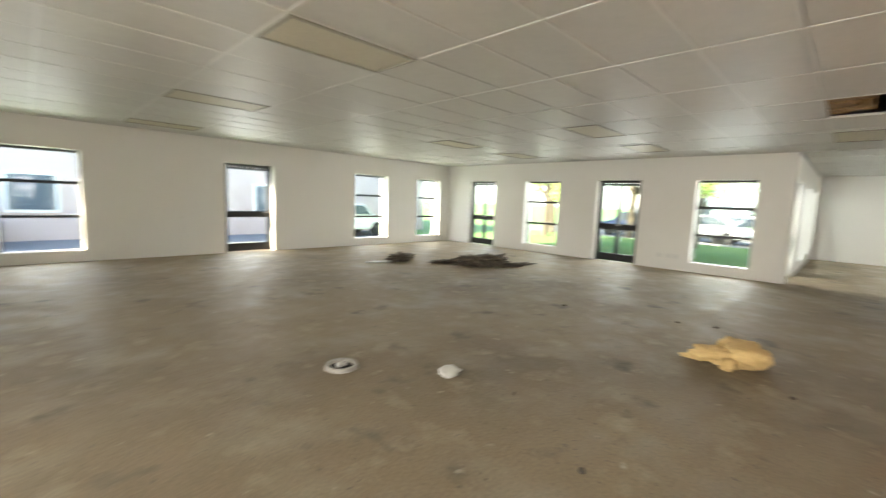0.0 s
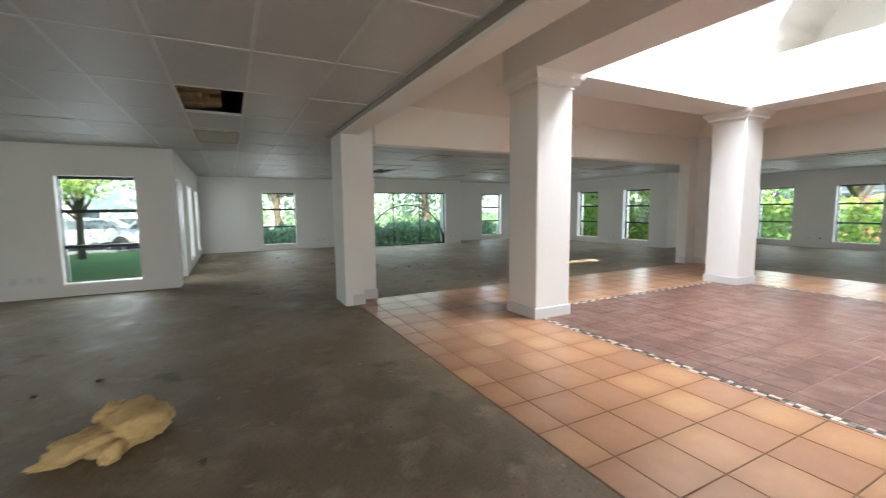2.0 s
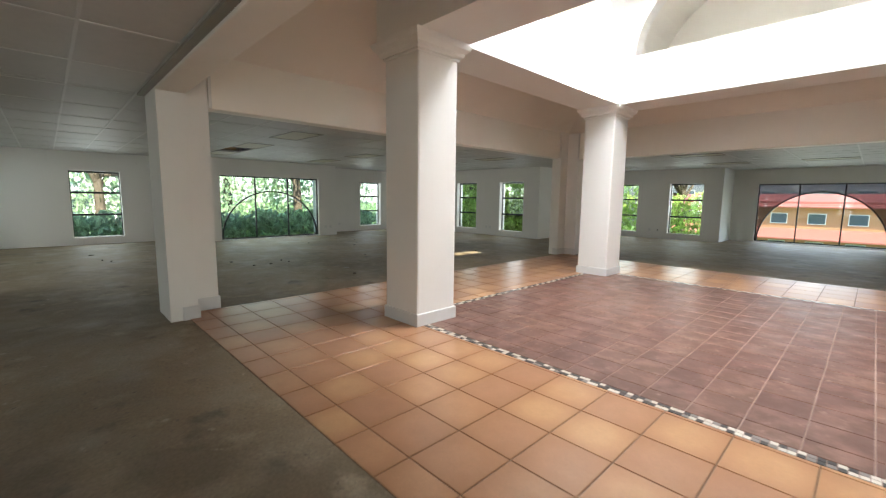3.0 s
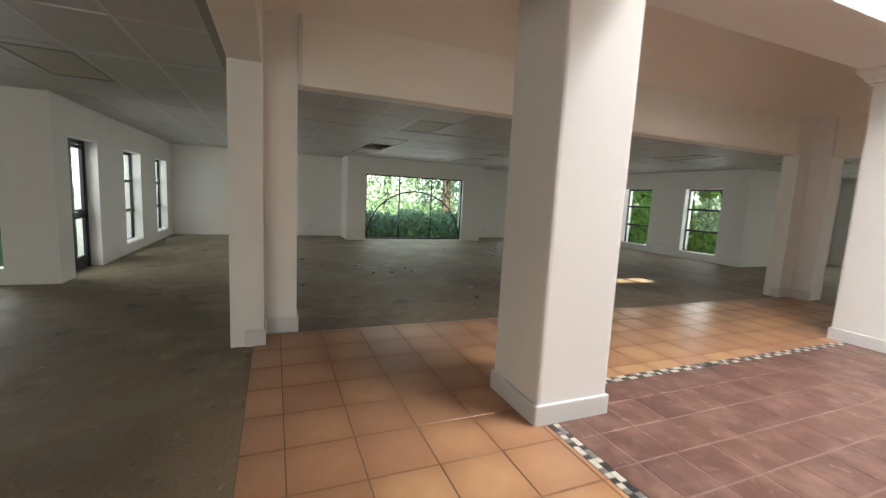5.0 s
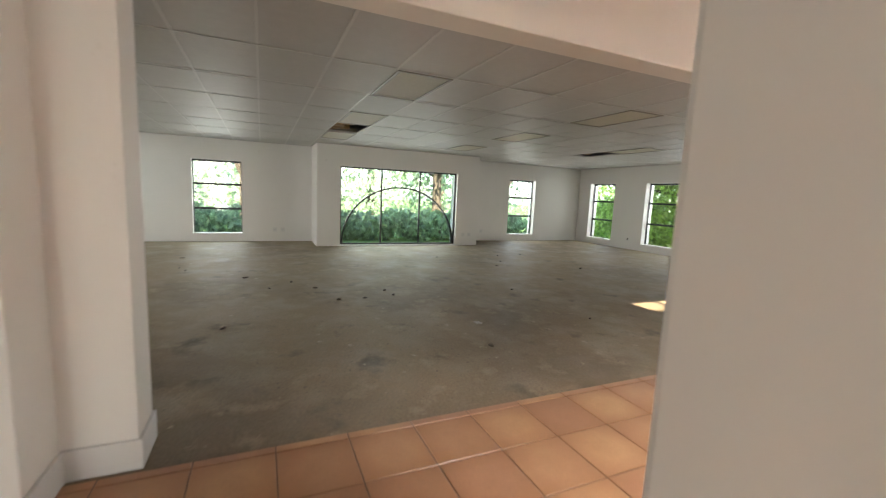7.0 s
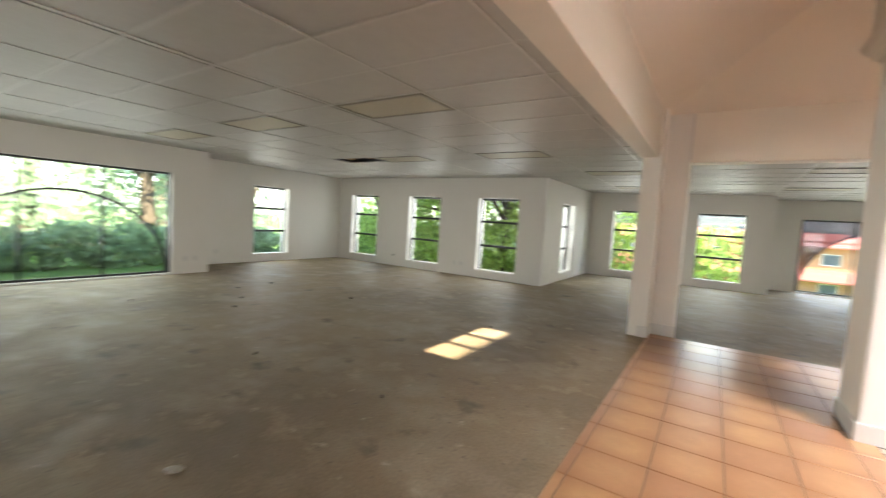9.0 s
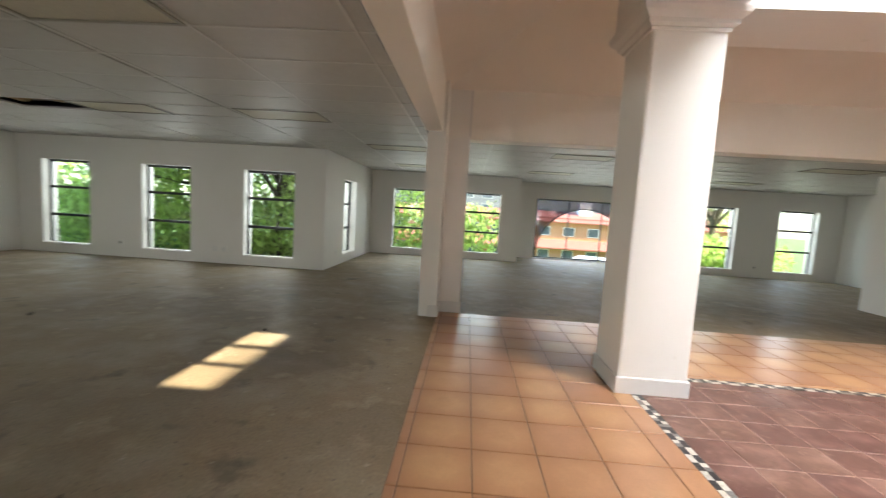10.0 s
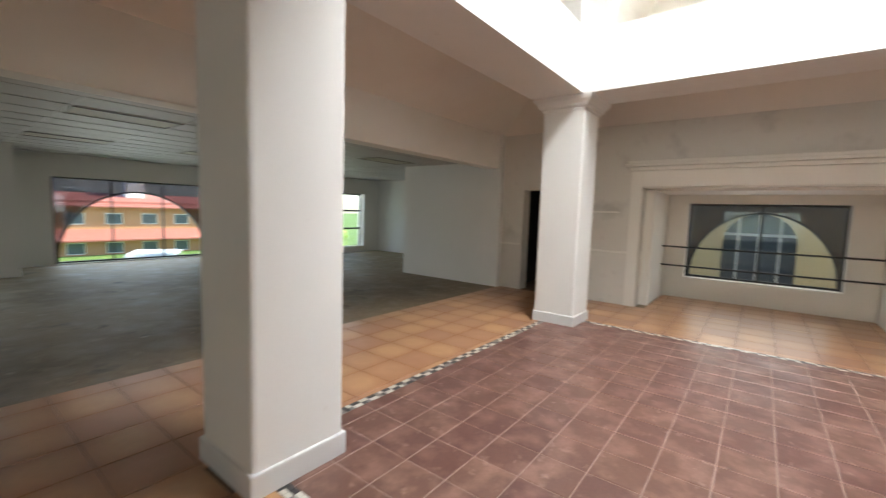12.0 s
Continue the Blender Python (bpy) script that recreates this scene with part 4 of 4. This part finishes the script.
lump("board_chip", pose(9.63, -4.84, 0, 0, 0, 40), (0.055, 0.035, 0.008), 12, WORN, "pale flat chip of board lying on the concrete", "debris", 0.3, 3, 2)
for k, (x, y) in enumerate(((12.27, -2.98), (11.79, -3.28), (11.04, -3.85), (11.42, -4.23), (8.94, -4.61))):
    lump("floor_crumb", pose(x, y, 0, 0, 0, 50 * k), (0.032, 0.018, 0.012), 40 + k, SCRAP, "small dark scrap of dirt on the concrete", "debris", 0.5, 3)
random.seed(5)
for k in range(26):
    x, y = (random.uniform(9, 15), random.uniform(-9, 0)) if k < 18 else (random.uniform(2, 6), random.uniform(-0.9, 3))
    lump("floor_crumb", pose(x, y, 0, 0, 0, random.uniform(0, 360)), (random.uniform(0.015, 0.05), random.uniform(0.01, 0.03), 0.012), k, SCRAP, "small scrap of dirt on the concrete", "debris", 0.4, 2)


def socket(axis, plane, side, a, z=0.32, dark=False):
    m = facing(axis, plane, side)
    s = tagged(empty("wall_socket"), "white plastic wall socket plate low on the wall", "socket", "wall sockets")
    bm = boxes((a - 0.055, -0.012, z - 0.055, a + 0.055, 0.0, z + 0.055), bevel=0.004)
    bm.transform(m)
    part("plate", bm, PLASTIC, s)
    bm = boxes((a - 0.02, -0.016, z - 0.02, a + 0.02, -0.0125, z + 0.02))
    bm.transform(m)
    part("insert", bm, BLACK if dark else BASE, s)


for a in (3.15, 3.35, 3.0):
    socket("x", E1_X, 1, a)
for a in (-2.9, -3.1, -9.3):
    socket("x", E_X, 1, a)
for a in (-8.05, -8.25):
    socket("x", BAY_X, 1, a)
for a, d in ((13.1, False), (15.3, True), (12.9, False)):
    socket("y", SE_Y, -1, a, dark=d)
for a in (-14.2, -17.1):
    socket("x", RET_X, 1, a)
for a, d in ((8.3, False), (8.0, True), (-1.25, True)):
    socket("y", S_Y, -1, a, dark=d)

# ---- floor tiles ----
PITCH = 0.398
TX0, TY0 = 7.06, -1.83
RX_0, RX_1, RY_0, RY_1 = 1.20, 6.10, -8.53, -3.46   # red field
STRIP = 0.085
TILE_N = -1.59
structure("tile_bed", boxes((ATR_W, ATR_S, 0.0, ATR_E, TILE_N, 0.004), (ALC_X, ALC0 + 0.15, 0.0, ATR_W, ALC1 - 0.15, 0.004)), GROUT, "dark grout bed between the terracotta tiles", "floor")
structure("red_tile_bed", boxes((RX_0, RY_0, 0.0, RX_1, RY_1, 0.0055)), PALE_GROUT, "pale grout bed between the red tiles", "floor")
orange = tagged(empty("terracotta_floor"), "glossy orange terracotta floor tiles round the atrium", "floor", kind="structure")
red = tagged(empty("red_tile_floor"), "worn dark red quarry tile floor under the skylight", "floor", kind="structure")
MESHES = {}


def tile_piece(w, d, mat, h):
    key = (round(w, 3), round(d, 3), mat.name)
    if key not in MESHES:
        b = bmesh.new()
        c = 0.003
        lo = [b.verts.new((sx * w / 2, sy * d / 2, 0)) for sx, sy in ((-1, -1), (1, -1), (1, 1), (-1, 1))]
        md = [b.verts.new((sx * w / 2, sy * d / 2, h - c)) for sx, sy in ((-1, -1), (1, -1), (1, 1), (-1, 1))]
        hi = [b.verts.new((sx * (w / 2 - c), sy * (d / 2 - c), h)) for sx, sy in ((-1, -1), (1, -1), (1, 1), (-1, 1))]
        b.faces.new(hi)
        for i in range(4):
            j = (i + 1) % 4
            b.faces.new((lo[i], lo[j], md[j], md[i]))
            b.faces.new((md[i], md[j], hi[j], hi[i]))
        MESHES[key] = mesh(b, "tile", mat)
    return MESHES[key]


def lay(x0, y0, x1, y1, px, py, ox, oy, gap, mat, parent, h, keep_out=None):
    """Tiles of a grid clipped to a rectangle, and cut along a second rectangle that stays free."""
    for i in range(math.floor((x0 - ox) / px), math.ceil((x1 - ox) / px)):
        for j in range(math.floor((y0 - oy) / py), math.ceil((y1 - oy) / py)):
            a0, b0, a1, b1 = max(ox + i * px, x0), max(oy + j * py, y0), min(ox + (i + 1) * px, x1), min(oy + (j + 1) * py, y1)
            if keep_out:
                k0, l0, k1, l1 = keep_out
                if a0 < k1 and a1 > k0 and b0 < l1 and b1 > l0:
                    if b0 >= l0 and b1 <= l1:
                        if a0 < k0:
                            a1 = k0
                        elif a1 > k1:
                            a0 = k1
                        else:
                            continue
                    elif b0 < l0:
                        b1 = l0
                    else:
                        b0 = l1
            if a1 - a0 < 0.02 or b1 - b0 < 0.02:
                continue
            ob = new("tile", tile_piece(a1 - a0 - gap, b1 - b0 - gap, mat, h))
            ob.parent = parent
            ob.location = ((a0 + a1) / 2, (b0 + b1) / 2, 0.0)


lay(ATR_W + 0.01, ATR_S, ATR_E, TILE_N, PITCH, PITCH, TX0, TY0, 0.0065, ORANGE, orange, 0.009, (RX_0, RY_0, RX_1, RY_1))
lay(ALC_X, ALC0 + 0.15, ATR_W + 0.01, ALC1 - 0.15, PITCH, PITCH, TX0, TY0, 0.0065, ORANGE, orange, 0.009)
lay(RX_0 + STRIP, RY_0 + STRIP, RX_1 - STRIP, RY_1 - STRIP, 0.305, 0.305, 5.43, -8.0, 0.008, RED, red, 0.0095)
bm = bmesh.new()
random.seed(9)
S = STRIP / 2
for k in range(int((RX_1 - RX_0) / S)):
    for row in range(2):
        for y in (RY_0 + row * S, RY_1 - STRIP + row * S):
            x = RX_0 + k * S
            mat = 2 if random.random() < 0.2 else ((k // 2 + row) % 2 if random.random() < 0.85 else random.randrange(2))
            quick_box(x + 0.002, y + 0.002, 0.004, x + S - 0.002, y + S - 0.002, 0.0095, mat)
for k in range(int((RY_1 - RY_0) / S)):
    y = RY_0 + k * S
    if y < RY_0 + STRIP - 0.01 or y > RY_1 - STRIP - 0.03:
        continue
    for row in range(2):
        for x in (RX_0 + row * S, RX_1 - STRIP + row * S):
            mat = 2 if random.random() < 0.2 else ((k // 2 + row) % 2 if random.random() < 0.85 else random.randrange(2))
            quick_box(x + 0.002, y + 0.002, 0.004, x + S - 0.002, y + S - 0.002, 0.0095, mat)
tagged(part("mosaic_border", bm, MOSAIC), "black and white checkered mosaic strip round the red tiles", "mosaic", kind="stuff")
